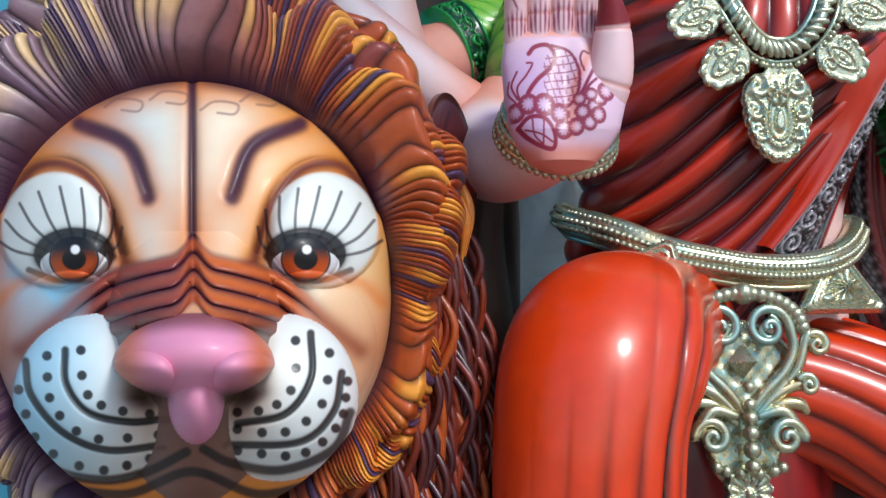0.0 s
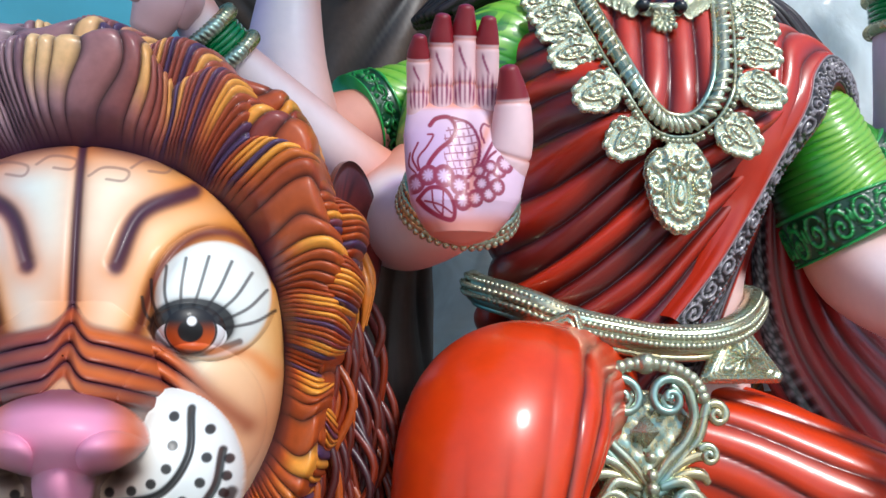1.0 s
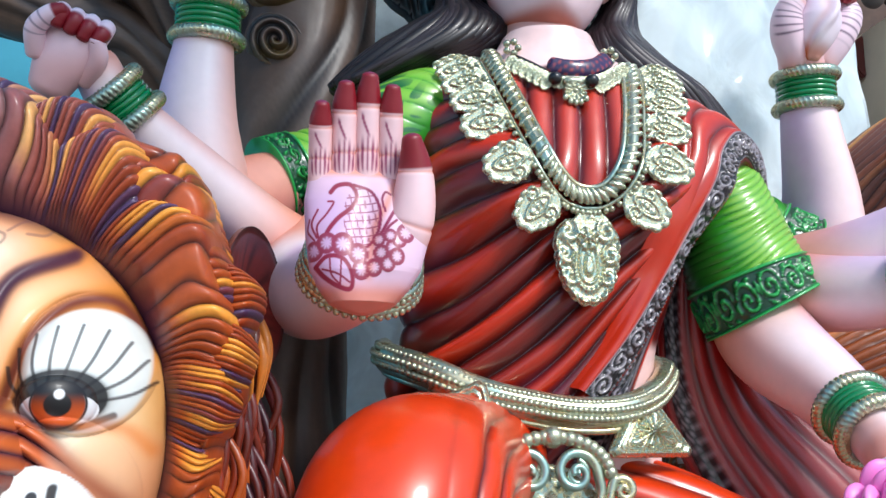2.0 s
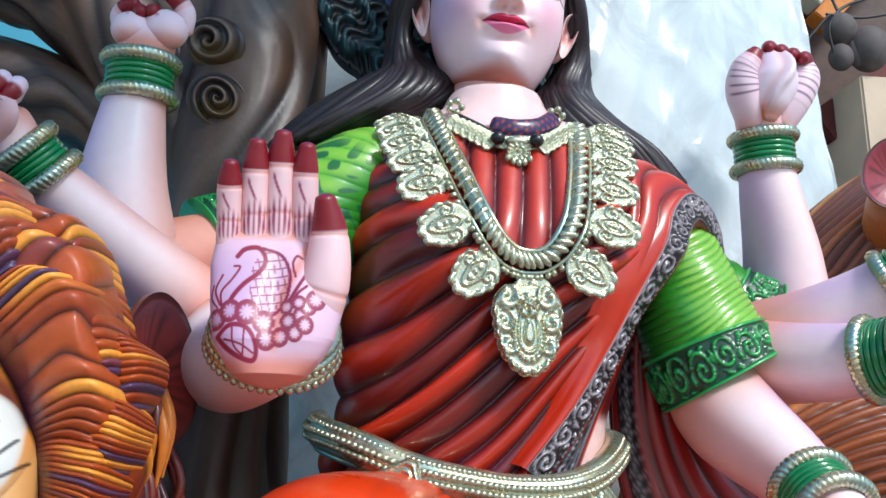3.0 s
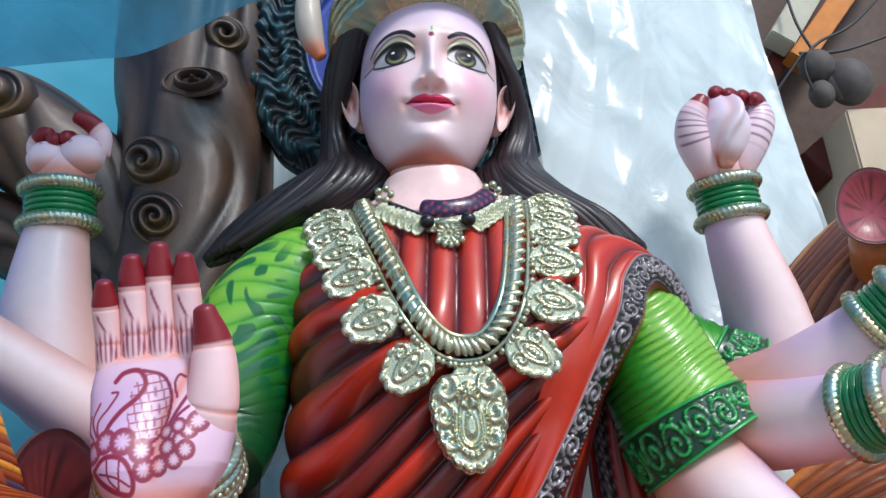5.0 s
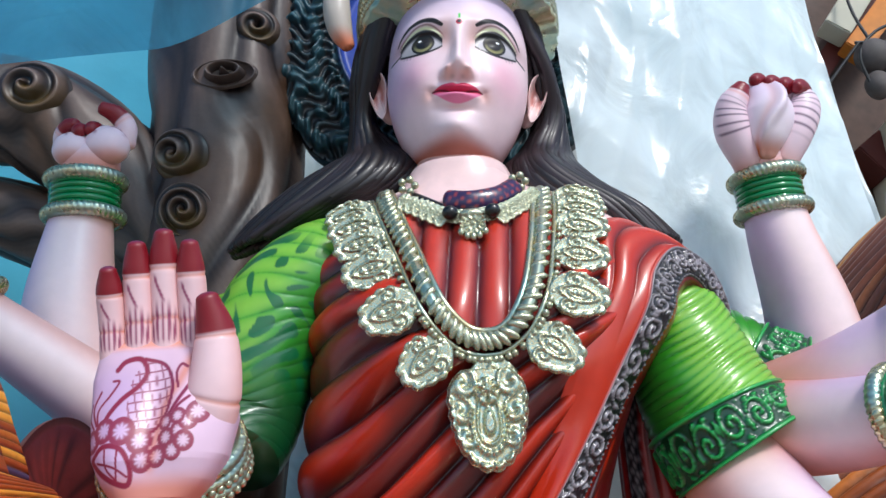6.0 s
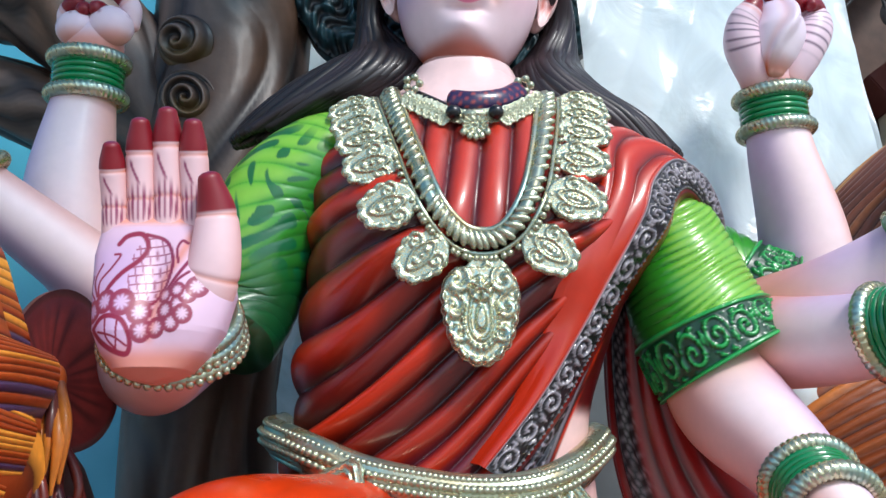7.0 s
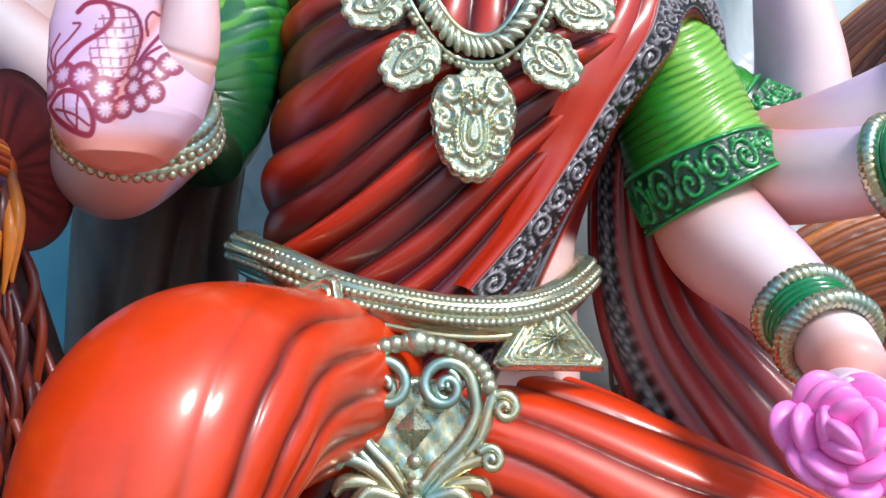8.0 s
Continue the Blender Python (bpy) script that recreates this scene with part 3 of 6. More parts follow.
ROOT = [(0.485, 0, 1.38), (0.55, 0, 1.47), (0.59, 0, 1.56), (0.63, 0, 1.655), (0.655, 1.425, 1.77), (0.665, 1.47, 1.88), (0.70, 1.54, 1.915), (0.78, 1.60, 1.875), (0.84, 1.64, 1.81), (0.88, 1.67, 1.74), (0.88, 1.70, 1.65)]
EDGE, SEAM, ROOT = ([(x, y or float(front_y(x, zz)) - lift, zz) for x, y, zz in row] for row, lift in ((EDGE, 0.012), (SEAM, 0.017), (ROOT, -0.012)))
HALF = [tuple(0.5 * np.array(p) + 0.5 * np.array(q) + np.array((0, -0.018, 0.014)) * k) for p, q, k in zip(SEAM, ROOT, (0.1, 0.1, 0.2, 0.4, 0.9, 1.0, 1.0, 1.0, 0.9, 0.6, 0.4))]
TUCK = [(x + 0.006, y + 0.055, zz - 0.012) for x, y, zz in EDGE]
g = cloth_rows([ROOT, HALF, SEAM, EDGE, TUCK], 300, 200)
v, t = np.linspace(0, 4, 200)[None] + 0 * g[..., 0], np.linspace(0, 1, 300)[:, None] + 0 * g[..., 0]
norm = unit(np.cross(np.gradient(g, axis=0), np.gradient(g, axis=1)))
norm = norm * np.where(norm[..., 1:2] > 0.0, -1, 1)
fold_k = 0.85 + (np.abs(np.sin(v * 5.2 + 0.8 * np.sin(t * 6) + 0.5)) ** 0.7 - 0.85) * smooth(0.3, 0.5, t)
hem_in = smooth(2.0, 2.04, v) * smooth(3.0, 2.96, v)
orn = vine_relief(t * 0.78, (v - 2.45) / 0.36, 0.034) * hem_in
bead = smooth(0.1, 0.6, np.sin(t * 780)) * smooth(0.045, 0.02, np.abs(v - 2.9)) + smooth(0.04, 0.02, np.abs(v - 2.04))
cloth = smooth(2.0, 1.94, v)
g = g + norm * (0.009 * (fold_k - 0.6) * cloth * smooth(0.0, 0.5, v) + 0.0045 * orn + 0.004 * np.clip(bead, 0, 1))[..., None]
# Maroon in the fold troughs paints their shade
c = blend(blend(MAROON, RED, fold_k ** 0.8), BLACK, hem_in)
c = blend(c, srgb(170, 162, 168), np.clip(0.85 * orn + 0.6 * bead, 0, 1) * smooth(1.98, 2.02, v) * smooth(3.02, 2.98, v))
c = blend(c, srgb(112, 14, 16), smooth(3.0, 3.05, v))
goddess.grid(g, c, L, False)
g = tube_grid([(0.80, 1.60, 1.78, 0.05, 0.09), (0.80, 1.64, 1.55, 0.07, 0.06), (0.86, 1.64, 1.35, 0.11, 0.05), (1.0, 1.58, 1.15, 0.15, 0.05), (1.12, 1.5, 0.95, 0.17, 0.05)], 120, 140)
w = np.linspace(0, 2 * math.pi, 140, endpoint=False)[None]
mid = g.mean(1, keepdims=True)
rip = np.abs(np.sin(w * 9 + 0 * g[..., 0])) ** 0.7
# Valleys of the loose end are darkened in the colour as shade
c = blend(srgb(50, 4, 8), srgb(150, 18, 16), rip)
hemk = smooth(0.95, 0.985, np.cos(w - 3.75)) + 0 * rip
c = blend(c, blend(BLACK, srgb(120, 112, 116), smooth(0.3, 0.8, np.sin(g[..., 2] * 260 + 4 * np.sin(w * 40)))), hemk)
goddess.grid(mid + (g - mid) * (1 + 0.09 * rip)[..., None], c, L, True, True)


# legs and lap: glossy cloth drawn in long folds
def leg(points, strength, where, count, side=None, wob=0.4):
    g = tube_grid(points, 200, 260, side)
    s = np.linspace(0, 1, g.shape[0])[:, None]
    w = np.linspace(0, 2 * math.pi, 260, endpoint=False)[None]
    mid = g.mean(1, keepdims=True)
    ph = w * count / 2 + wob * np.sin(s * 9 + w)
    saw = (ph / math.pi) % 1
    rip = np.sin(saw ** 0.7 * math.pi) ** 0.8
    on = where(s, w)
    # Fold valleys run to dark red, their shade put into the colour
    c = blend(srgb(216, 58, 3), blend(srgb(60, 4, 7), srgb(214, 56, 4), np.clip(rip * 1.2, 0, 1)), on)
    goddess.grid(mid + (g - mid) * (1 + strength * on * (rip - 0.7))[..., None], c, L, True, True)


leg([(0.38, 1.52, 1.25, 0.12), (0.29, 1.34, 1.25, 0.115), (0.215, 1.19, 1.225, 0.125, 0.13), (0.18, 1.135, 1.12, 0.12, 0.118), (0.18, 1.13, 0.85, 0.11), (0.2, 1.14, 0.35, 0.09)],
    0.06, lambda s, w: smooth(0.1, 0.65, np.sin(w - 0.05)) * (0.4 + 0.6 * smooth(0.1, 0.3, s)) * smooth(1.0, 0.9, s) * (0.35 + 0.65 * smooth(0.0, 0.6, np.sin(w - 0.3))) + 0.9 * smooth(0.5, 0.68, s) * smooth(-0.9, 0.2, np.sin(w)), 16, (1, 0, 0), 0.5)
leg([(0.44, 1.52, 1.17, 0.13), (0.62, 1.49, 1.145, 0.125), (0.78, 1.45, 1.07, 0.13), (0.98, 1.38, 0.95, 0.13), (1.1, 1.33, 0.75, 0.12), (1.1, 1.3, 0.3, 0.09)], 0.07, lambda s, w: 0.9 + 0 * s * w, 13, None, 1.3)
goddess.ball((0.45, 1.53, 0.98), (0.2, 0.13, 0.32), lambda g: blend(srgb(70, 6, 10), srgb(150, 20, 20), np.abs(np.sin(g[..., 0] * 90))), L, 40, 60)
for fx, fy in ((0.2, 1.08), (1.1, 1.22)):
    goddess.ball((fx, fy, 0.27), (0.06, 0.12, 0.05), SKIN, S)

# blessing hand, palm forward, with henna drawn on it
MX, MZ, UNIT, RISE = 0.150, 1.622, 0.0268, 0.0305  # palm chart: hundredths across and up from the finger roots


v, w = np.linspace(-5.6, 0.35, 280)[:, None], np.linspace(0, 2 * math.pi, 360, endpoint=False)[None]
halfw = np.interp(v, [-5.6, -5.45, -5.2, -4.6, -3.8, -2.5, -1.0, 0.0, 0.35], [0.3, 0.95, 1.5, 2.05, 2.55, 2.85, 2.75, 2.3, 2.0])
midw = np.interp(v, [-5.2, -3.8, -2.5, -1.0, 0.35], [-0.05, 0.05, 0.12, -0.1, -0.52])
thick = np.interp(v, [-5.6, -5.2, -4.0, -2.0, 0.0, 0.35], [0.012, 0.04, 0.046, 0.036, 0.024, 0.016])
co, si = np.cos(w), np.sin(w)
u = midw + halfw * np.sign(co) * np.abs(co) ** 0.8
yy = 1.128 - 0.008 * v * -1 * 0.35 + thick * np.sign(si) * np.abs(si) ** 0.75
face = smooth(0.0, -0.4, si)
yy = yy - face * (0.012 * np.exp(-((u - 1.3) / 0.9) ** 2 - ((v + 3.0) / 1.3) ** 2) + 0.008 * np.exp(-((u + 1.4) / 0.9) ** 2 - ((v + 3.3) / 1.2) ** 2) - 0.008 * np.exp(-((u - 0.1) / 0.5) ** 2 - ((v + 2.3) / 1.5) ** 2))
vv = v + 0 * w
# Lilac over the palm is bluish shade put into the colour, deepest lower left
PC = blend(blend(SKIN, srgb(226, 168, 190), 0.4), LILAC, 0.35 + 0.35 * smooth(0.6, -1.6, u) * smooth(0.0, -1.5, vv))
PC = blend(PC, BLUSH, 0.8 * smooth(-4.2, -5.0, vv) + 0.7 * np.exp(-(line_gap(u, vv, [(1.4, 0.1), (0.9, -1.2), (0.4, -2.2), (0.1, -4.2)]) / 0.22) ** 2))
PC = blend(PC, srgb(226, 140, 90), 0.7 * smooth(-0.15, 0.2, vv))
BIRD = [([(-1.65, -0.75), (-1.35, -0.45), (-0.75, -0.4), (-0.45, -0.9), (-0.7, -1.4), (-1.3, -1.9), (-1.75, -2.5), (-1.8, -3.0)], 0.13), ([(-0.6, -0.4), (0.2, -0.65), (0.6, -1.4), (0.55, -2.3), (0.2, -2.9), (-0.3, -3.2)], 0.09),
           ([(-1.75, -1.15), (-1.5, -1.2), (-1.8, -1.7), (-2.2, -2.2), (-2.1, -2.8)], 0.06), ([(-2.2, -1.5), (-2.45, -2.1), (-2.2, -2.7)], 0.06), ([(-2.55, -1.9), (-2.6, -2.4), (-2.3, -2.8)], 0.05),
           ([(1.1, -0.75), (0.85, -0.65), (0.7, -1.0), (0.85, -1.5)], 0.07), ([(1.3, -1.4), (1.0, -1.9), (0.6, -2.6)], 0.1), ([(1.35, -1.9), (1.0, -2.2), (0.75, -2.6)], 0.08)]
BLOOM = [([(-2.2, -3.9), (-1.7, -3.5), (-1.0, -3.6), (-0.6, -4.2), (-0.65, -4.75), (-1.2, -4.65), (-1.8, -4.3), (-2.2, -3.9)], 0.12), ([(-1.9, -4.0), (-1.2, -4.2), (-0.7, -4.5)], 0.05), ([(-1.6, -3.6), (-1.5, -4.2), (-1.1, -4.6)], 0.05), ([(-1.1, -3.65), (-1.1, -4.6)], 0.05)]
GAP = lambda s, n=36: line_gap(u, vv, s, n)


ink = np.zeros(u.shape)
for s, wd in BIRD + BLOOM:
    ink = np.maximum(ink, smooth(wd, wd * 0.55, GAP(s)))
tail = (((u + 0.25) / 0.8) ** 2 + ((vv + 1.75) / 1.3) ** 2 < 1)
net = np.maximum(smooth(0.05, 0.02, np.abs(((u * 1.1 + vv * 0.35) * 3.0) % 1 - 0.5) / 3.0), smooth(0.045, 0.02, np.abs(((vv - u * 0.15) * 2.9) % 1 - 0.5) / 2.9))
ink = np.maximum(ink, 0.8 * net * tail)
PETALS = [(-2.3, -3.25, 0.42), (-1.75, -2.95, 0.45), (-1.05, -3.0, 0.5), (-0.35, -3.35, 0.45), (-0.2, -4.0, 0.42), (0.35, -3.9, 0.38), (0.65, -3.3, 0.34), (0.55, -2.75, 0.3), (0.95, -3.75, 0.34), (1.15, -3.1, 0.34), (1.35, -3.45, 0.36), (1.45, -2.75, 0.36), (1.75, -2.45, 0.42), (1.05, -2.6, 0.3)]
for qx, qz, qr in PETALS:
    d = np.hypot(u - qx, vv - qz) / qr
    w0 = np.arctan2(vv - qz, u - qx)
    shade = smooth(1.05, 0.97, d) * smooth(0.28 + 0.2 * np.sin(w0 * 9), 0.72, d)
    ink = np.maximum(ink * (d > 0.97), shade * 0.95)
PC = blend(PC, blend(HENNA, srgb(96, 24, 96), 0.25 * smooth(-1.0, 0.5, u) * smooth(-3.2, -1.5, vv)), ink * face * 0.97)
goddess.grid(np.stack([MX + u * UNIT, yy, MZ + vv * RISE], -1), PC, S, True, True)


def finger(path, nail_from, flames=True):
    g = tube_grid(path, 70, 56)
    s = np.linspace(0, 1, g.shape[0])[:, None] + 0 * g[..., 0]
    w = np.linspace(0, 2 * math.pi, 56, endpoint=False)[None] + 0 * s
    mid = g.mean(1, keepdims=True)
    crease = np.exp(-((s - 0.3) / 0.012) ** 2) + np.exp(-((s - nail_from + 0.02) / 0.014) ** 2)
    c = blend(blend(SKIN, srgb(226, 168, 180), 0.45), BLUSH, 0.5 * smooth(0.15, 0.0, s) + 0.5 * crease + 0.35 * np.abs(np.cos(w)) ** 3)
    if flames:
        x = (w - 1.5 * math.pi)
        h, k = np.zeros(s.shape), s - 0.15
        for q in range(5):
            x0 = -0.8 + 0.4 * q
            h = np.maximum(h, smooth(0.13, 0.06, np.abs(x - x0 * (0.8 + 1.4 * k) - 1.6 * (k - 0.1) ** 2 * (3 - 1.5 * q))) * smooth(0.02, 0.05, k) * smooth(0.31 - 0.04 * abs(q - 2), 0.2 - 0.04 * abs(q - 2), k))
        h = np.maximum(h, smooth(0.14, 0.06, np.abs(x - 0.15 - 0.3 * np.sin(s * 14))) * smooth(0.36, 0.42, s) * smooth(0.57, 0.53, s))
        c = blend(c, srgb(140, 20, 84), 0.9 * h)
    c = blend(c, NAIL, smooth(nail_from, nail_from + 0.015, s))
    c = blend(c, srgb(96, 50, 90), 0.7 * smooth(0.96, 1.0, s))
    goddess.grid(mid + (g - mid) * (1 - 0.06 * crease)[..., None], c, S, True, True)


for fx, top, rad in ((-2.18, 3.4, 0.0148), (-1.1, 4.5, 0.0165), (-0.02, 5.0, 0.017), (1.06, 4.45, 0.0158)):
    b0 = MX + fx * UNIT
    finger([(b0 + 0.001, 1.128, MZ - 0.02, rad * 1.02, rad), (b0, 1.115, MZ + 0.35 * top * UNIT, rad, rad), (b0 - 0.001, 1.10, MZ + 0.72 * top * UNIT, rad * 0.97, rad * 0.95), (b0 + 0.0, 1.088, MZ + 0.93 * top * UNIT, rad * 0.62, rad * 0.62)], 0.62)
finger([(MX + 1.5 * UNIT, 1.12, MZ - 3.3 * UNIT, 0.034, 0.03), (MX + 2.1 * UNIT, 1.105, MZ - 1.8 * UNIT, 0.029, 0.027), (MX + 2.2 * UNIT, 1.095, MZ + 0.2 * UNIT, 0.0225, 0.021), (MX + 1.95 * UNIT, 1.08, MZ + 1.65 * UNIT, 0.0125, 0.0125)], 0.68, False)


# closed and hanging hands
def fist(c, size, lean, mirror=1):
    m = np.array(Euler([radians(q) for q in lean]).to_matrix()) * size
    at = lambda x, y, z, *r: (*(np.array(c) + m @ np.array([x * mirror, y, z])), *[q * size for q in r])
    mark = lambda g: blend(blend(SKIN, LILAC, 0.3), BLUSH, 0.45 * smooth(0.3, -1.0, (g[..., 2] - c[2]) / size))
    goddess.tube([at(0.0, 0.05, -1.3, 0.62, 0.55), at(0.0, 0.0, -0.5, 0.85, 0.6), at(0.0, 0.02, 0.25, 0.95, 0.6), at(0.0, 0.05, 0.6, 0.8, 0.5)], mark, S, 40, 40)
    for i in range(4):
        p = [at(0.62 - 0.42 * i, 0.25, 0.6, 0.26), at(0.66 - 0.42 * i, -0.15, 0.95 - 0.05 * i, 0.26), at(0.64 - 0.40 * i, -0.55, 0.72, 0.25), at(0.60 - 0.38 * i, -0.62, 0.38, 0.2)]
        goddess.tube(p, lambda g: blend(mark(g), NAIL, (smooth(0.55, 0.62, np.linspace(0, 1, g.shape[0]))[:, None] + 0 * g[..., 0])), S, 30, 20)
    p = [at(-0.7, -0.1, -0.6, 0.3), at(-0.98, -0.35, 0.0, 0.3), at(-0.8, -0.6, 0.55, 0.26), at(-0.55, -0.68, 0.85, 0.18)]

    def thumb(g):
        s = np.linspace(0, 1, g.shape[0])[:, None] + 0 * g[..., 0]
        lines3 = smooth(0.5, 0.85, np.sin(s * 60)) * smooth(0.3, 0.36, s) * smooth(0.62, 0.56, s)
        return blend(blend(mark(g), srgb(60, 30, 80), 0.7 * lines3), NAIL, smooth(0.7, 0.74, s))
    goddess.tube(p, thumb, S, 40, 24)
    goddess.tube([at(0.75, -0.1, -0.7, 0.3), at(0.85, -0.45, 0.0, 0.28), at(0.6, -0.6, 0.5, 0.24)], mark, S, 30, 20)


# one raised hand holds a small conch, the other closes on itself
PALE_SKIN = blend(SKIN, LILAC, 0.25)


def nail_tip(s0, base=PALE_SKIN, strokes=0.0):
    def shade(g):
        s = np.linspace(0, 1, g.shape[0])[:, None] + 0 * g[..., 0]
        w = np.linspace(0, 2 * math.pi, g.shape[1], endpoint=False)[None] + 0 * s
        c = blend(base, BLUSH, 0.6 * smooth(0.2, 0.0, s) + 0.4 * np.exp(-((s - s0 + 0.03) / 0.03) ** 2))
        if strokes:
            c = blend(c, srgb(70, 20, 70), 0.85 * smooth(0.6, 0.9, np.sin(s * strokes)) * smooth(0.22, 0.28, s) * smooth(s0 - 0.1, s0 - 0.16, s) * smooth(-0.3, 0.2, np.cos(w - 4.4)))
        return blend(c, NAIL, smooth(s0, s0 + 0.03, s))
    return shade


whole, goddess = goddess, Clay()
RIGHT_HAND = goddess
goddess.tube([(1.03, 1.60, 2.00, 0.05), (1.034, 1.595, 2.05, 0.062, 0.05), (1.042, 1.60, 2.10, 0.07, 0.04), (1.05, 1.61, 2.14, 0.06, 0.03)], lambda g: blend(PALE_SKIN, BLUSH, 0.7 * smooth(2.05, 2.01, g[..., 2])), S, 40, 40)
goddess.tube([(0.995, 1.575, 2.03, 0.03), (0.968, 1.55, 2.085, 0.035), (0.966, 1.535, 2.125, 0.03), (0.98, 1.525, 2.15, 0.023), (0.99, 1.52, 2.165, 0.015)], nail_tip(0.74, strokes=95), S, 60, 30)
goddess.tube([(1.06, 1.575, 2.03, 0.03), (1.09, 1.56, 2.08, 0.034), (1.112, 1.56, 2.13, 0.036), (1.105, 1.565, 2.158, 0.03), (1.08, 1.57, 2.165, 0.022)], nail_tip(1.2, strokes=110), S, 60, 30)
g = tube_grid([(1.022, 1.55, 2.032, 0.018), (1.028, 1.545, 2.07, 0.04), (1.036, 1.545, 2.115, 0.05), (1.026, 1.55, 2.155, 0.036), (1.01, 1.56, 2.178, 0.015)], 90, 80)
t, w = np.linspace(0, 1, g.shape[0])[:, None], np.linspace(0, 2 * math.pi, 80, endpoint=False)[None]
ridge = np.exp(-((((w - 4.9 + 2.2 * (t - 0.3)) / (2 * math.pi) + 0.5) % 1 - 0.5) / 0.035) ** 2)
mid = g.mean(1, keepdims=True)
c = blend(blend(srgb(236, 222, 230), LILAC, 0.4 * smooth(0.2, 0.9, t) + 0 * w), srgb(206, 120, 80), 0.8 * smooth(0.25, 0.05, t) + 0.3 * np.exp(-((((w - 5.25 + 2.2 * (t - 0.3)) / (2 * math.pi) + 0.5) % 1 - 0.5) / 0.03) ** 2))
goddess.grid(mid + (g - mid) * (1 + 0.28 * ridge)[..., None], c, S, True, True)
for i in range(4):
    x0 = 1.118 - 0.026 * i
    goddess.tube([(x0 + 0.018, 1.59, 2.14 + 0.004 * i, 0.017), (x0 + 0.008, 1.565, 2.166 + 0.005 * i, 0.0175), (x0 - 0.012, 1.535, 2.166 + 0.006 * i, 0.0165), (x0 - 0.024, 1.52, 2.158 + 0.006 * i, 0.011)], nail_tip(0.42), S, 36, 20)
goddess = LEFT_HAND = Clay()
goddess.tube([(-0.105, 1.495, 2.03, 0.045), (-0.098, 1.49, 2.06, 0.052), (-0.095, 1.50, 2.09, 0.045)], lambda g: blend(PALE_SKIN, BLUSH, 0.75 * smooth(2.075, 2.045, g[..., 2])), S, 30, 36)
for cx, cz, rx, rz in ((-0.122, 2.078, 0.038, 0.034), (-0.062, 2.084, 0.042, 0.038)):
    goddess.ball((cx, 1.465, cz), (rx, 0.034, rz), lambda g: blend(blend(PALE_SKIN, BLUSH, 0.7 * smooth(2.075, 2.05, g[..., 2])), HENNA, 0.7 * smooth(0.85, 0.95, np.sin(g[..., 0] * 120 + 2 * np.sin(g[..., 2] * 140))) * smooth(2.092, 2.098, g[..., 2])), S, 30, 36)
for p, r in (([(-0.145, 1.49, 2.085), (-0.15, 1.475, 2.11), (-0.132, 1.458, 2.124), (-0.116, 1.448, 2.122)], 0.016), ([(-0.11, 1.50, 2.10), (-0.112, 1.475, 2.116), (-0.108, 1.45, 2.11), (-0.104, 1.44, 2.102)], 0.0155), ([(-0.085, 1.50, 2.10), (-0.084, 1.475, 2.118), (-0.085, 1.45, 2.112), (-0.086, 1.44, 2.104)], 0.0155), ([(-0.032, 1.475, 2.09), (-0.028, 1.465, 2.12), (-0.045, 1.455, 2.142), (-0.068, 1.445, 2.152)], 0.018)):
    goddess.tube([(*q, r * k) for q, k in zip(p, (1, 1, 0.95, 0.7))], nail_tip(0.5), S, 36, 20)
goddess = whole


def settle(hand, about, size, shift):
    """Adds a modelled hand to the statue, scaled about its wrist."""
    a = np.array(about)
    v, n0 = np.vstack(hand.v), goddess.n
    goddess.v.append(a + (v - a) * size + np.array(shift))
    goddess.c.append(np.vstack(hand.c))
    goddess.f.append(np.vstack(hand.f) + n0)
    goddess.m.append(np.concatenate(hand.m))
    goddess.n += len(v)


settle(RIGHT_HAND, (1.03, 1.6, 2.0), 0.9, (0.003, 0.0, -0.002))
settle(LEFT_HAND, (-0.1, 1.49, 2.03), 0.88, (-0.002, 0.0, -0.012))
fist((-0.262, 1.27, 1.835), 0.048, (20, 20, 20))
fist((1.29, 1.24, 1.80), 0.045, (0, 40, 0))
fist((1.20, 1.14, 1.56), 0.045, (0, 70, 0))
fist((0.893, 1.175, 1.262), 0.036, (100, 10, 0))
goddess.thing("goddess_statue", [LACQUER, SATIN], "painted plaster goddess statue in a red sari seated on a lion", "statue")

# ---- lion ----
lion = Clay()
FURM, SAT = 0, 1
NEAR = np.array(Euler((radians(3), 0, 0)).to_matrix())


def chart(a, b, depth):
    """A place on the lion's face from its face chart (tenths, across and down) and how deep it lies."""
    d = np.stack([(a - 7.84) / 15.97, np.ones_like(a), (4.41 - b) / 15.97], -1) * np.asarray(depth)[..., None]
    return d @ NEAR.T + np.array([0, 0, 1.3])


def dome(a, b, ca, cb, ra, rb):
    return np.sqrt(np.maximum(1 - ((a - ca) / ra) ** 2 - ((b - cb) / rb) ** 2, 0))


def nearer(d1, d2, k=0.015):
    h = np.clip(0.5 + 0.5 * (d2 - d1) / k, 0, 1)
    return d2 * (1 - h) + d1 * h - k * h * (1 - h)


rr, th = np.linspace(0.004, 1, 330)[:, None], np.linspace(0, 2 * math.pi, 900, endpoint=False)[None]
down = np.maximum(np.sin(th), 0)
R = 3.58 + 0.1 * down + 0.45 * down ** 4 + 0.14 * np.maximum(np.sin(th) * np.abs(np.cos(th)), 0) * 2
A, B = 3.36 + rr * R * np.cos(th), 5.0 + rr * R * np.sin(th)
r = rr + 0 * th
depth = 1.05 - 0.15 * np.sqrt(np.maximum(1 - r ** 2.4, 0))
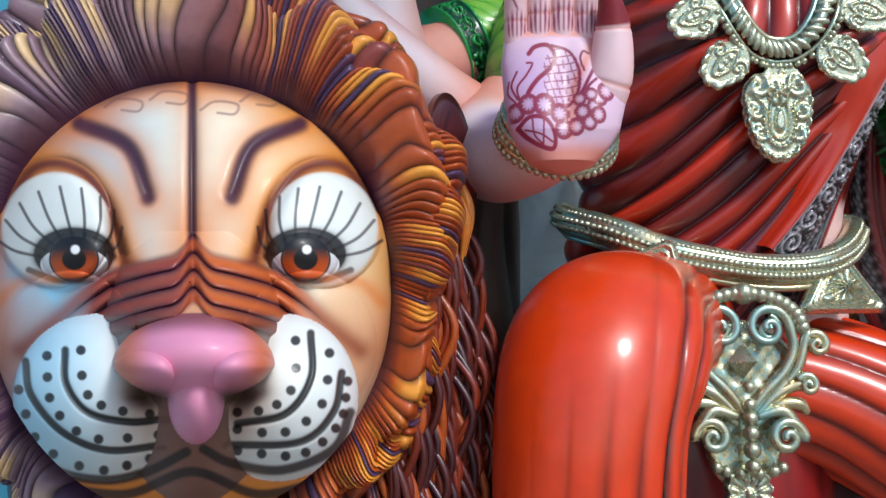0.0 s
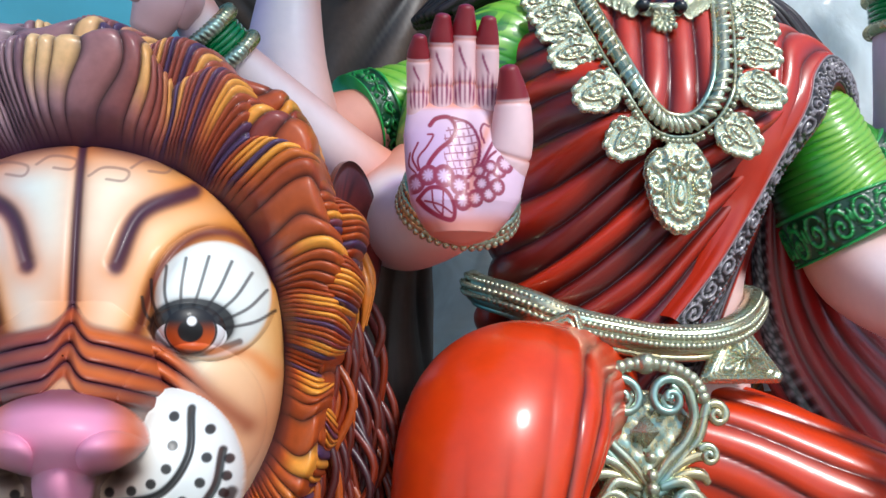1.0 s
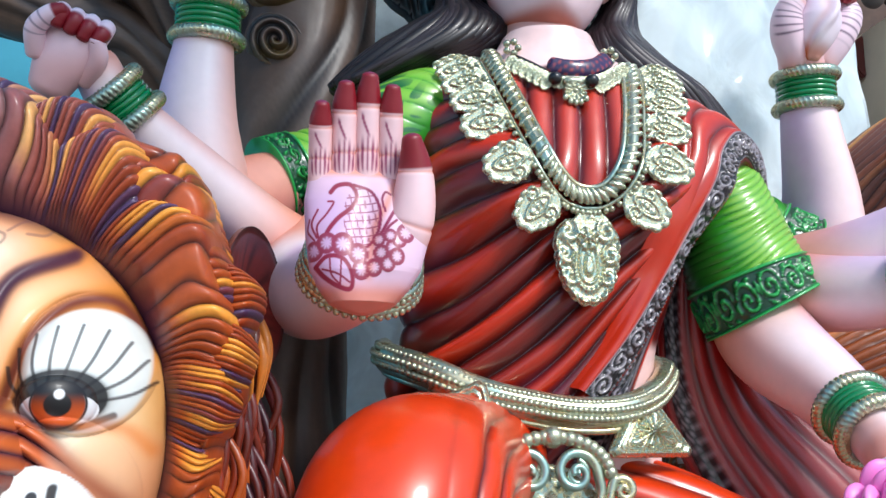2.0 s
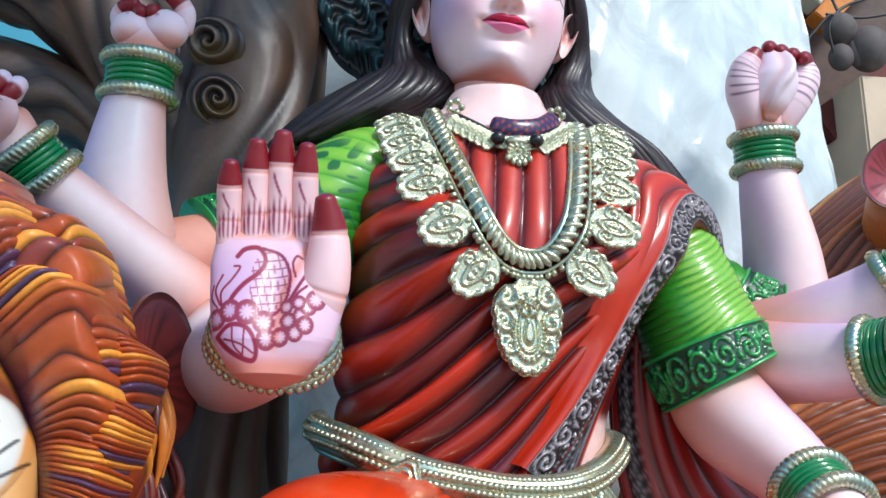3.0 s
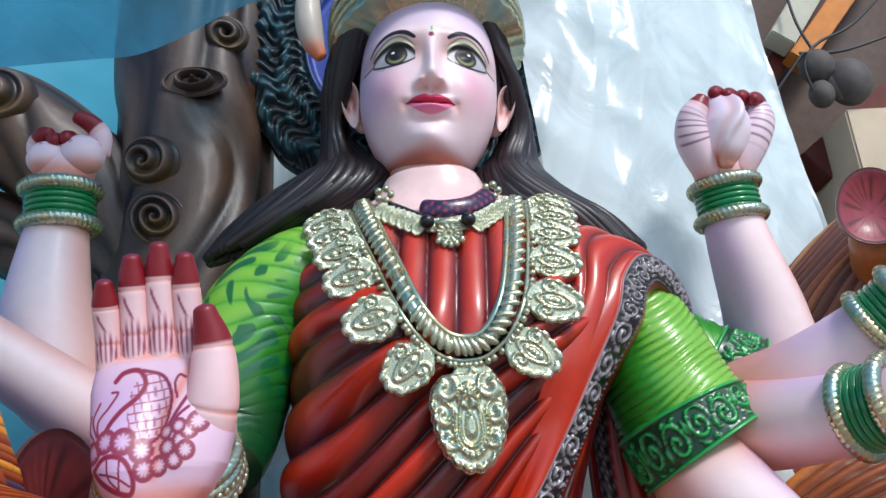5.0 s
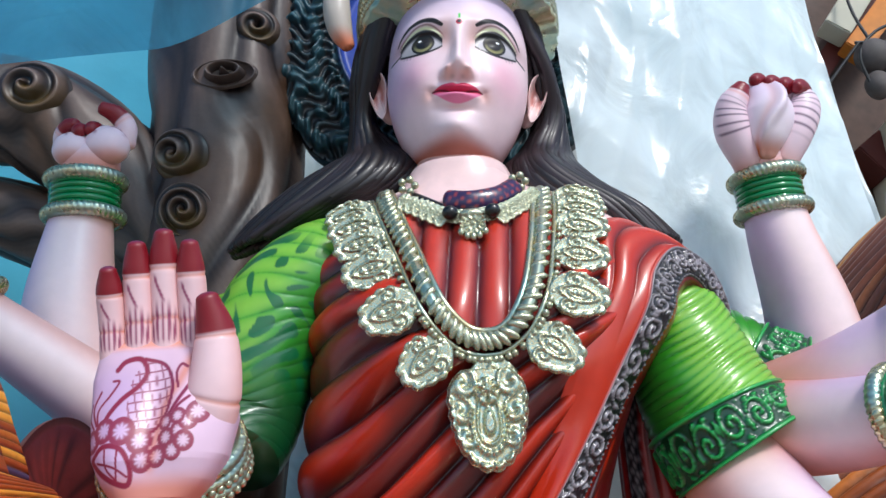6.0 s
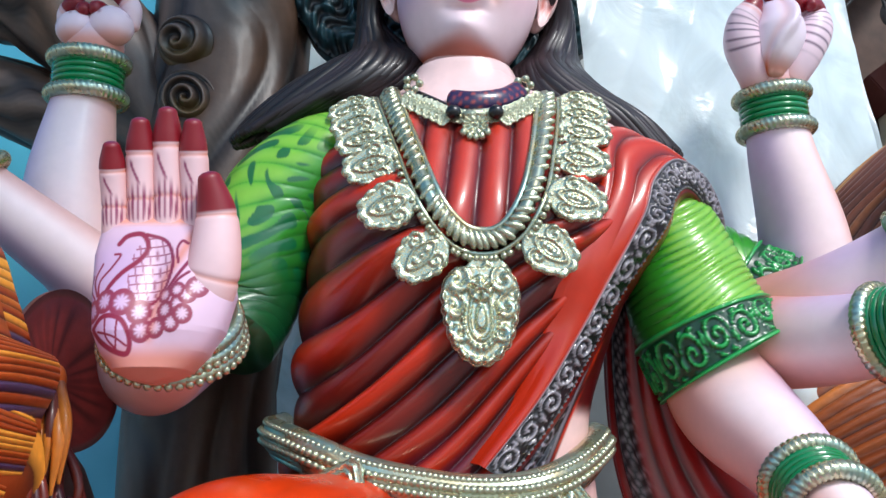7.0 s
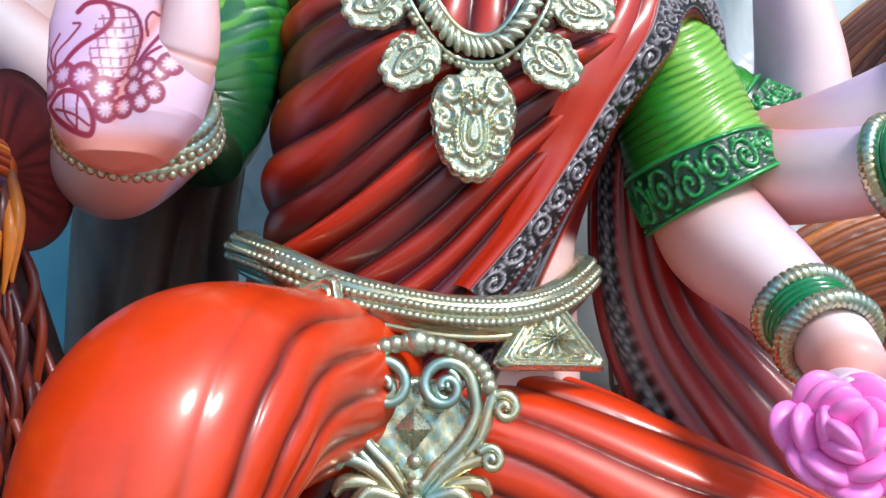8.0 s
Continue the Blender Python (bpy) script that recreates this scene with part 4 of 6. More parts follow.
# brows, lids and cheeks swell out of the round face
for cx, sx in ((0.95, -1), (5.75, 1)):
    depth = depth - 0.022 * dome(A, B, cx, 3.95, 1.05, 1.15) ** 1.0
    depth = depth - 0.016 * dome(A, B, 3.36 + sx * 3.4 * 0.62, 6.1, 1.2, 1.3)
    depth = depth - 0.012 * dome(A, B, 3.36 + sx * 2.0, 4.58, 0.62, 0.46)
    depth = depth + 0.014 * np.exp(-(line_gap(A, B, [(3.36 + sx * 1.25, 4.5), (3.36 + sx * 1.5, 3.6), (3.36 + sx * 2.1, 2.95), (3.36 + sx * 2.9, 3.15), (3.36 + sx * 3.3, 3.7)]) / 0.13) ** 2)
for sx in (-1, 1):
    depth = depth + 0.008 * np.exp(-(line_gap(A, B, [(3.36 + sx * 1.8, 2.2), (3.36 + sx * 1.1, 2.6), (3.36 + sx * 0.75, 3.4)]) / 0.14) ** 2)
depth = depth + 0.012 * np.exp(-((A - 3.4) / 0.1) ** 2) * smooth(4.6, 4.2, B)
# snout with folded skin
wide = np.interp(B, [4.0, 4.6, 5.6, 6.6], [0.5, 1.25, 1.6, 1.6])
across = np.clip(1 - ((A - 3.42) / wide) ** 2, 0, 1)
rise = np.interp(B, [4.1, 4.7, 5.6, 6.2, 7.2], [0.0, 0.05, 0.15, 0.17, 0.10])
off = np.abs(A - 3.42)
wrinkle = (B - 4.42 - 0.34 * np.maximum(off - 0.45, 0) ** 1.7 + 0.25 * np.exp(-(off / 0.22) ** 2) - 0.1 * np.sin(np.clip(off, 0, 1.5) * 2.1)) / 0.31
on_fold = smooth(-0.2, 0.4, wrinkle) * smooth(4.1, 3.6, wrinkle) * smooth(2.3, 1.35, off - 0.2 * np.maximum(B - 4.8, 0))
ridge = np.abs(np.sin(np.clip(wrinkle, 0, 5) * math.pi)) ** 0.6
depth = depth - rise * across ** 0.8 - 0.014 * ridge * on_fold
depth = depth + 0.02 * on_fold * np.exp(-(off / 0.12) ** 2)
# muzzle pads, chin, nose
pad = np.minimum(*[np.where(dome(A, B, c, 7.02, w, 1.5) > 0, 0.915 - 0.105 * dome(A, B, c, 7.02, w, 1.5), 2.0) for c, w in ((1.83, 1.6), (4.92, 1.42))])
chin = np.where(dome(A, B, 3.3, 8.5, 2.85, 0.9) > 0, 0.965 - 0.075 * dome(A, B, 3.3, 8.5, 2.85, 0.9), 2.0)
broad = dome(A, B, 3.43, 6.3, np.interp(B, [5.5, 5.9, 6.5, 7.1], [1.0, 1.28, 1.47, 1.4]), 0.78)
wings = dome(A, B, 2.5, 6.68, 0.58, 0.46) + dome(A, B, 4.36, 6.68, 0.58, 0.46)
nose = np.where(broad > 0, 0.795 - 0.105 * broad ** 0.7 - 0.02 * wings, 2.0)
drop = np.where(dome(A, B, 3.47, 7.05, 0.5, 0.82) > 0, 0.775 - 0.065 * dome(A, B, 3.47, 7.05, 0.5, 0.82), 2.0)
is_pad, is_nose, is_chin = pad < depth, np.minimum(nose, drop) < np.minimum(depth, pad), chin < np.minimum(depth, pad)
depth = np.minimum(np.minimum(nearer(depth, pad, 0.012), chin), np.minimum(nose, drop))
for nx0, sx in ((2.62, -1), (4.25, 1)):
    depth = depth + 0.03 * np.exp(-((A - nx0) / 0.3) ** 2 - ((B - 6.98) / 0.16) ** 2)
lines = [[(1.15, 6.2), (1.17, 6.8), (1.55, 7.3), (2.3, 7.47), (3.0, 7.4)], [(0.45, 6.4), (0.55, 7.0), (1.1, 7.65), (1.9, 7.97), (2.9, 7.88)],
         [(5.5, 5.9), (5.5, 6.7), (5.05, 7.33), (4.2, 7.5)], [(6.05, 6.6), (5.9, 7.3), (5.3, 7.83), (4.0, 7.88)]]
rim = [[(0.25, 7.4), (0.85, 8.25), (1.8, 8.5), (2.6, 8.35), (3.3, 8.0)], [(6.2, 7.3), (5.9, 7.95), (5.0, 8.32), (4.1, 8.2), (3.6, 7.95)], [(0.7, 8.55), (2.2, 8.75), (3.4, 8.35), (4.6, 8.75), (5.9, 8.45)]]
for p in lines:
    depth = depth + 0.004 * np.exp(-(line_gap(A, B, p) / 0.06) ** 2)
# paint
CREAM, ORANGE, PURPLE, INK = srgb(240, 226, 200), srgb(220, 118, 24), srgb(60, 28, 54), srgb(12, 10, 12)
BROWN, ICE, ROSE = srgb(140, 54, 24), srgb(140, 206, 232), srgb(222, 142, 172)
# Left half: sprayed ice blue plus blue side light put into the colour
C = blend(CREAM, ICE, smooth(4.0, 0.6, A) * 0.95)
C = blend(C, ORANGE, 0.8 * smooth(0.8, 1.0, r) * smooth(7.4, 6.0, B))
C = blend(C, srgb(238, 186, 96), 0.5 * smooth(3.6, 5.2, A) * (0.5 + 0.5 * np.sin(A * 2.3 + B * 1.1)))
C = blend(C, srgb(226, 150, 96), 0.8 * np.exp(-((A - 3.4) / 0.75) ** 2) * smooth(2.8, 4.3, B))
C = blend(C, PURPLE, 0.8 * smooth(2.35, 1.5, B) * smooth(0.93, 1.0, r))
C = blend(C, srgb(226, 150, 110), 0.55 * (dome(A, B, 6.35, 6.2, 1.0, 1.3) + dome(A, B, 0.2, 6.2, 1.0, 1.3)))
for sx in (-1, 1):
    m = lambda q: [(3.36 + sx * x, y) for x, y in q]
    g = line_gap(A, B, m([(1.95, 2.2), (1.1, 2.6), (0.75, 3.5)]))
    C = blend(C, ORANGE, 0.75 * np.exp(-(g / 0.36) ** 2))
    C = blend(C, PURPLE, 0.97 * np.exp(-(g / 0.16) ** 4))
    g = line_gap(A, B, m([(1.15, 4.6), (1.45, 3.6), (2.0, 3.0), (2.7, 2.95), (3.25, 3.6)]))
    C = blend(C, srgb(230, 140, 34), 0.95 * np.exp(-(g / 0.36) ** 2))
    C = blend(C, srgb(96, 36, 40), 0.92 * np.exp(-(g / 0.13) ** 2))
    lid = dome(A, B, 3.36 + sx * 2.37, 4.05, 0.98, 1.02)
    C = blend(C, srgb(228, 232, 226), smooth(0.0, 0.4, lid) * smooth(1.2, 1.6, sx * (A - 3.36)))
    for q in range(9):
        w = math.pi * (0.06 + 0.88 * q / 8)
        e0 = (2.06 + 0.55 * math.cos(w), 4.62 - 0.36 * math.sin(w))
        e1 = (2.2 + 1.12 * math.cos(w) + 0.1, 4.45 - 1.02 * math.sin(w) - 0.03 * q)
        mid = ((e0[0] + e1[0]) / 2 + 0.09 * math.cos(w), (e0[1] + e1[1]) / 2 + 0.04)
        C = blend(C, srgb(40, 34, 34), 0.85 * smooth(0.04, 0.015, line_gap(A, B, m([e0, mid, e1]), 16)))
    ex, ey = 3.36 + sx * 2.05, 4.62
    inner = dome(A, B, ex, ey, 0.66, 0.36)
    C = blend(C, INK, np.exp(-np.maximum(np.hypot((A - ex) / 0.7, (B - ey + 0.12) / 0.46) - 1, 0) * 13) * 0.97)
    C = blend(C, srgb(225, 225, 225), smooth(0.0, 0.12, dome(A, B, ex, ey + 0.06, 0.6, 0.3)))
    iris = np.hypot((A - ex) / 0.44, (B - ey + 0.03) / 0.4)
    C = blend(C, blend(INK, srgb(205, 84, 22), smooth(-0.2, 0.25, B - ey + 0.05 + 0.0 * A)), smooth(1.0, 0.9, iris))
    C = blend(C, INK, smooth(0.52, 0.45, iris))
    C = blend(C, INK, smooth(0.06, 0.02, np.abs(iris - 0.97)))
    C = blend(C, (0.9, 0.9, 0.9), smooth(0.1, 0.06, np.hypot(A - ex - 0.02, B - ey + 0.2)))
    C = blend(C, INK, 0.8 * smooth(0.08, 0.03, line_gap(A, B, m([(1.35, 4.55), (1.7, 4.9), (2.3, 4.97), (2.85, 4.78)]))))
    C = blend(C, ORANGE, 0.6 * np.exp(-(line_gap(A, B, m([(2.4, 4.95), (3.0, 5.0), (3.4, 5.35)])) / 0.13) ** 2))
    C = blend(C, BROWN, 0.8 * np.exp(-(line_gap(A, B, m([(1.0, 4.75), (1.8, 5.15), (2.4, 5.7), (3.0, 6.2)])) / 0.2) ** 2))
g = np.abs(A - 3.4) + 0.5 * smooth(4.4, 5.0, B)
C = blend(C, ORANGE, 0.45 * np.exp(-(g / 0.32) ** 2))
C = blend(C, PURPLE, 0.95 * np.exp(-(g / 0.085) ** 4))
for q, (cx, cy) in enumerate(((3.0, 1.72), (3.9, 1.9), (4.6, 1.75), (2.2, 1.85))):
    s = [(cx - 0.35, cy + 0.05), (cx - 0.1, cy - 0.1), (cx + 0.3, cy - 0.05), (cx + 0.25, cy + 0.12), (cx - 0.05, cy + 0.1)]
    C = blend(C, srgb(120, 80, 80), 0.6 * smooth(0.035, 0.01, line_gap(A, B, s, 24)))
snout = on_fold * (1 - is_pad) * (1 - is_nose)
C = blend(C, blend(PURPLE, blend(srgb(198, 96, 40), srgb(150, 66, 50), smooth(3.8, 3.0, A)), ridge ** 1.5), np.clip(snout * 1.3, 0, 1))
C = blend(C, srgb(92, 46, 44), 0.85 * smooth(5.35, 5.9, B) * smooth(2.1, 1.45, off))
P = blend(srgb(232, 236, 232), srgb(226, 150, 60), 0.9 * np.exp(-(np.abs(A - 3.4) / 1.25) ** 4) * smooth(8.6, 6.5, B))
P = blend(P, srgb(60, 40, 50), 0.85 * smooth(1.0, 0.6, np.abs(A - 3.4) / 1.6) * smooth(7.9, 6.6, B))
# The left pad takes painted blue side light along with its spray
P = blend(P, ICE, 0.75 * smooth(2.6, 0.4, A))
for p in lines:
    P = blend(P, INK, 0.94 * smooth(0.095, 0.045, line_gap(A, B, p)))
rows = [([(1.43, 6.2), (1.5, 6.9), (1.9, 7.22), (2.65, 7.33)], 6), ([(0.83, 6.3), (0.92, 7.15), (1.6, 7.75), (2.8, 7.7)], 8), ([(0.33, 6.9), (0.7, 7.85), (1.7, 8.32), (2.65, 8.12)], 8),
        ([(5.23, 6.03), (5.2, 6.8), (4.8, 7.22), (4.2, 7.3)], 6), ([(5.83, 6.25), (5.7, 7.15), (5.05, 7.65), (4.2, 7.6)], 7), ([(6.15, 6.75), (6.0, 7.5), (5.3, 8.05), (4.2, 7.98)], 9)]
for p, n in rows:
    for qx, qy in spline(p, n):
        P = blend(P, INK, 0.95 * smooth(0.105, 0.07, np.hypot(A - qx, B - qy)))
C = np.where(is_pad[..., None], P, C)
N = blend(ROSE, srgb(120, 50, 70), 0.9 * smooth(5.95, 5.62, B - 0.12 * (A - 3.43) ** 2))
N = blend(N, srgb(216, 112, 56), 0.85 * smooth(0.65, 1.25, np.abs(A - 3.43)))
N = blend(N, srgb(150, 60, 60), 0.5 * smooth(6.6, 7.0, B) * smooth(0.4, 0.7, np.abs(A - 3.43)))
for nx0 in (2.6, 4.27):
    N = blend(N, srgb(40, 16, 20), np.exp(-((A - nx0) / 0.4) ** 4 - ((B - 7.02) / 0.13) ** 2))
C = np.where(is_nose[..., None], N, C)
K = blend(srgb(206, 120, 36), BROWN, smooth(8.5, 8.2, B) * 0.8)
C = np.where((is_chin & ~is_pad & ~is_nose)[..., None], K, C)
for p in rim:
    C = blend(C, INK, 0.9 * smooth(0.12, 0.05, line_gap(A, B, p)) * (~is_nose))
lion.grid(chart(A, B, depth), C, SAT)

# mane: locks that spring from the rim of the face and sweep outward and back
rng = np.random.RandomState(4)
TONES = [srgb(104, 44, 22), srgb(150, 66, 24), srgb(86, 38, 34), srgb(196, 116, 40), srgb(120, 50, 20), srgb(74, 40, 44)]


def lock(p, tone, rad, tip, n=16, seg=8):
    g = tube_grid([(*q, w) for q, w in zip(p, np.interp(np.linspace(0, 1, len(p)), [0, 0.5, 1], [rad * 0.8, rad, tip]))], n, seg, (0.2, 1, 0.1))
    k = np.linspace(0, 1, g.shape[0])[:, None] + 0 * g[..., 0]
    stripe = (np.arange(g.shape[1]) % 4 == 0)[None] + 0 * k
    c = blend(blend(PURPLE, tone, smooth(0.0, 0.45, k)), np.clip(tone * 1.9 + 0.03, 0, 1), 0.7 * stripe * smooth(0.2, 0.6, k))
    lion.grid(g, c, FURM, True, True)


def mane_tier(start, longer, depth0, lobes, per, seed):
    """One tier of the mane: carved locks that spring from the rim and sweep outward and back."""
    w = np.linspace(-math.pi - 1.25, 1.1, 2600)[None]
    s = np.linspace(0, 1, 110)[:, None]
    up = np.maximum(-np.sin(w), 0)
    lob = (w + 5) * lobes / 6 + 0.25 * np.sin(w * 7 + seed)
    lb = np.abs(np.sin(lob * math.pi / 2 * 2))
    ln = (0.05 + 0.085 * up ** 0.6) * longer * (0.86 + 0.2 * lb ** 0.7 + 0.07 * np.sin(w * 17 + seed))
    sway = w + (0.04 * np.sin(s * 2.6 + w * 9 + seed) + 0.006 * np.sin(s * 8 + w * 31)) * s
    R0 = 3.5 + 0.3 * np.maximum(np.sin(w), 0)
    p0 = chart(3.36 + R0 * np.cos(sway), 5.0 + R0 * np.sin(sway), depth0 + 0 * sway)
    ph = lob * per + 0.5 * np.sin(s * 3 + lob * 2.1) + 0.16 * np.sin(s * 9 + lob * 5)
    cell = np.floor(ph)
    rip = np.sin((ph - cell) * math.pi) ** 0.65
    o = np.stack([np.cos(sway), 0 * sway, -np.sin(sway)], -1)
    bulge = 0.034 * np.sin(np.clip(s, 0, 1) * math.pi * 0.9) ** 0.8 * (0.7 + 0.5 * lb)
    lift = (0.0065 * rip + 0.013 * lb) * smooth(0.0, 0.15, s)
    f = start + (1 - start) * np.sin(s * math.pi / 2)
    g = p0 + o * (ln * f + 0.4 * lift)[..., None]
    g[..., 1] += -bulge - lift + 0.10 * smooth(0.55, 1.0, s) ** 1.5 + 0 * w
    g[..., 2] += -0.025 * s * (1 - up)
    pick = (np.sin(cell * 12.9898 + seed) * 43758.5) % 1
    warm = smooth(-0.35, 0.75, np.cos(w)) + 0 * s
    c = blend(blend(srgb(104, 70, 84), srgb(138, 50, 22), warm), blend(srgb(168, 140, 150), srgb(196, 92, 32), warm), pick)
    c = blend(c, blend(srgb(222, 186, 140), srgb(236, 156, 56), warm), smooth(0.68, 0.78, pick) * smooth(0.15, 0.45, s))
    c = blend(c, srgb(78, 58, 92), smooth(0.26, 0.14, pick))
    # Grooves between strands sink to near black: shade put into the colour
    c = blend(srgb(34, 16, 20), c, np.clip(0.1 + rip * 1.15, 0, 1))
    c = blend(PURPLE, c, smooth(0.0, 0.25, s) + 0 * w)
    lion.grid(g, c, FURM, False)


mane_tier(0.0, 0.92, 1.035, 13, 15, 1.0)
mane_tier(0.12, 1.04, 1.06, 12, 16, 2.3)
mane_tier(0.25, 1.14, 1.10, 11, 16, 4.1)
# back of the head and body, covered in hanging locks
DARKFUR = srgb(70, 26, 18)
lion.ball((-0.27, 1.24, 1.40), (0.245, 0.15, 0.25), DARKFUR, FURM)
lion.ball((-0.26, 1.13, 1.33), (0.235, 0.1, 0.225), PURPLE, FURM)
lion.ball((-0.36, 1.2, 1.08), (0.2, 0.16, 0.22), DARKFUR, FURM)
lion.tube([(-0.26, 1.35, 1.3, 0.26, 0.22), (-0.2, 1.5, 1.0, 0.28, 0.26), (-0.1, 1.7, 0.75, 0.30, 0.3), (0.3, 1.85, 0.7, 0.28, 0.3), (0.9, 1.95, 0.72, 0.26, 0.3)], DARKFUR, FURM, 50, 40)
lion.tube([(-0.25, 1.3, 1.1, 0.16), (-0.2, 1.2, 0.7, 0.12), (-0.2, 1.18, 0.3, 0.08), (-0.2, 1.1, 0.05, 0.09)], DARKFUR, FURM)
lion.tube([(-0.4, 1.4, 1.0, 0.14), (-0.42, 1.3, 0.6, 0.11), (-0.42, 1.28, 0.3, 0.08), (-0.42, 1.2, 0.05, 0.09)], DARKFUR, FURM)
lion.tube([(0.9, 1.95, 0.72, 0.2), (0.98, 1.95, 0.4, 0.12), (0.98, 1.9, 0.05, 0.1)], DARKFUR, FURM)
for i in range(480):
    w, v = rng.rand(), rng.rand()
    p0 = np.array([-0.13 + 0.14 * w + 0.05 * v, 1.09 + 0.14 * w + 0.03 * rng.rand(), 1.45 - 0.5 * v])
    ln, bend = 0.24 + 0.1 * rng.rand(), (rng.rand() - 0.4) * 0.05
    lock((p0, p0 + (0.03 + bend, -0.025, -0.3 * ln), p0 + (0.035 - bend * 0.3, -0.01, -0.65 * ln), p0 + (0.05 + bend, 0.03, -ln)), TONES[rng.randint(6)] * np.array([0.7, 0.42, 0.4]), 0.0058, 0.0015, 22)
# ears: shallow dishes with a rolled rim
def ear(target, centre, normal, rad, tall, colour, tuft=True):
    n = unit(np.array(normal, float))
    u = unit(np.cross((0, 0, 1.0), n))
    v = np.cross(n, u)
    q, w = np.linspace(0.02, 1, 40)[:, None], np.linspace(0, 2 * math.pi, 90, endpoint=False)[None]
    tall_w = tall * (1 + 0.12 * np.sin(w))
    h = 0.9 * q ** 2 - 0.12 * smooth(0.9, 1.0, q)
    g = np.array(centre) + u * (rad * q * np.cos(w))[..., None] + v * (tall_w * q * np.sin(w))[..., None] + n * (0.028 * h + 0 * w)[..., None]
    ray = np.abs(np.sin(w * 9 + 2 * np.sin(w * 3))) ** 6 * smooth(0.15, 0.4, q) * smooth(0.95, 0.7, q)
    c = blend(blend(colour, srgb(176, 70, 60), 0.5 * smooth(0.1, 0.6, q) * smooth(0.95, 0.6, q) * (0.6 + 0.4 * np.sin(w + 1))), srgb(40, 12, 14), np.clip(0.75 * ray + 0.8 * smooth(0.88, 0.97, q) + 0 * w, 0, 1))
    target.grid(g, c, FURM)
    target.grid(np.concatenate([g[-1:], g[-1:] * 1.0 - n * 0.008, g[[20]] - n * 0.022, g[[2]] - n * 0.03]), srgb(120, 52, 30), FURM)
    if not tuft:
        return
    target.ball(np.array(centre) + n * 0.006, (0.012, 0.012, 0.02), srgb(190, 90, 30), FURM, 12, 16)


ear(lion, (-0.006, 1.235, 1.47), (0.92, -0.4, 0.05), 0.088, 0.096, srgb(104, 34, 34))
for i in range(26):
    w = rng.rand()
    p0 = np.array([-0.03 + 0.05 * w, 1.2 + 0.02 * rng.rand(), 1.47 - 0.02 * rng.rand()])
    lock((p0, p0 + (0.02 * w, -0.02, -0.05), p0 + (0.03 * (w - 0.5), -0.01, -0.11)), TONES[rng.randint(6)], 0.007, 0.002)
lion.thing("lion_statue", [FUR, SATIN], "painted lion statue with striped cream face and orange brown carved mane", "statue")

# ---- jewellery ----
def piece(name, me, parent, m, label=""):
    ob = new(name, me)
    ob.parent = parent
    ob.matrix_parent_inverse = Matrix.Translation(parent.location).inverted()
    ob.matrix_basis = m
    if label:
        ob["label"] = label
    return ob


def frame_to(at, x, z, size=(1, 1, 1)):
    """A pose whose local x and z run along the given ways."""
    x, z = Vector(x).normalized(), Vector(z)
    y = z.cross(x).normalized()
    z = x.cross(y)
    m = Matrix((x, y, z)).transposed().to_4x4()
    return Matrix.Translation(at) @ m @ Matrix.Diagonal((*size, 1))


BEAD = Clay().ball((0, 0, 0), (1, 1, 1), GILT, 0, 9, 12).mesh("bead", [GOLD])


def plate(outline, relief, thick=0.006, nr=26, nw=72):
    """A cast ornament of unit size in the x-z plane, facing -y."""
    q, w = np.linspace(0.02, 1, nr)[:, None], np.linspace(0, 2 * math.pi, nw, endpoint=False)[None]
    rad = outline(w)
    x, z = q * rad * np.sin(w), q * rad * np.cos(w)
    h = relief(q + 0 * w, w + 0 * q, x, z) * smooth(1.0, 0.93, q)
    c = Clay()
    c.grid(np.stack([x, -h, z], -1), GILT, 0)
    ring = np.stack([x[-1], 0 * x[-1], z[-1]], -1)
    c.grid(np.stack([ring, ring + (0, 0.16, 0)]), GILT, 0)
    return c.mesh("plate", [GOLD])


def drop_shape(w):
    return (1 + 0.2 * smooth(0.55, 1.0, -np.cos(w))) / np.sqrt((np.sin(w) / 0.98) ** 2 + np.cos(w) ** 2) * (1 + 0.09 * np.abs(np.sin(w * 6.5)) * smooth(0.75, 0.2, np.cos(w)))


def leaf_relief(q, w, x, z):
    """An almond with seed beads in it, a curl on either side and a beaded rim."""
    d = np.hypot(x / (0.36 * np.clip(1.05 - 0.35 * np.abs(z + 0.1), 0.4, 1)), (z + 0.1) / 0.72)
    h = 0.14 + 0.2 * np.exp(-((d - 0.95) / 0.15) ** 2) + 0.1 * np.exp(-((d - 0.55) / 0.1) ** 2)
    for zz in (-0.38, -0.1, 0.16):
        h = h + 0.22 * np.exp(-(x / 0.11) ** 2 - ((z - zz) / 0.11) ** 2)
    for sx in (-1, 1):
        r2, a2 = np.hypot(x - sx * 0.58, z - 0.12), np.arctan2(z - 0.12, (x - sx * 0.58) * sx)
        h = h + 0.2 * smooth(0.42, 0.3, r2) * (0.5 + 0.5 * np.sin(a2 + r2 * 19)) * smooth(0.9, 1.15, d)
    return h + 0.18 * np.abs(np.sin(w * 6.5)) ** 0.7 * smooth(0.72, 0.85, q) * smooth(0.8, 0.3, np.cos(w))


PETAL = plate(drop_shape, leaf_relief, nr=44, nw=132)


def fan_relief(q, w, x, z):
    return 0.15 + 0.2 * np.abs(np.sin(w * 6)) ** 0.6 * smooth(0.2, 0.5, q) + 0.2 * np.exp(-(q / 0.18) ** 2) + 0.08 * np.exp(-((q - 0.9) / 0.06) ** 2)


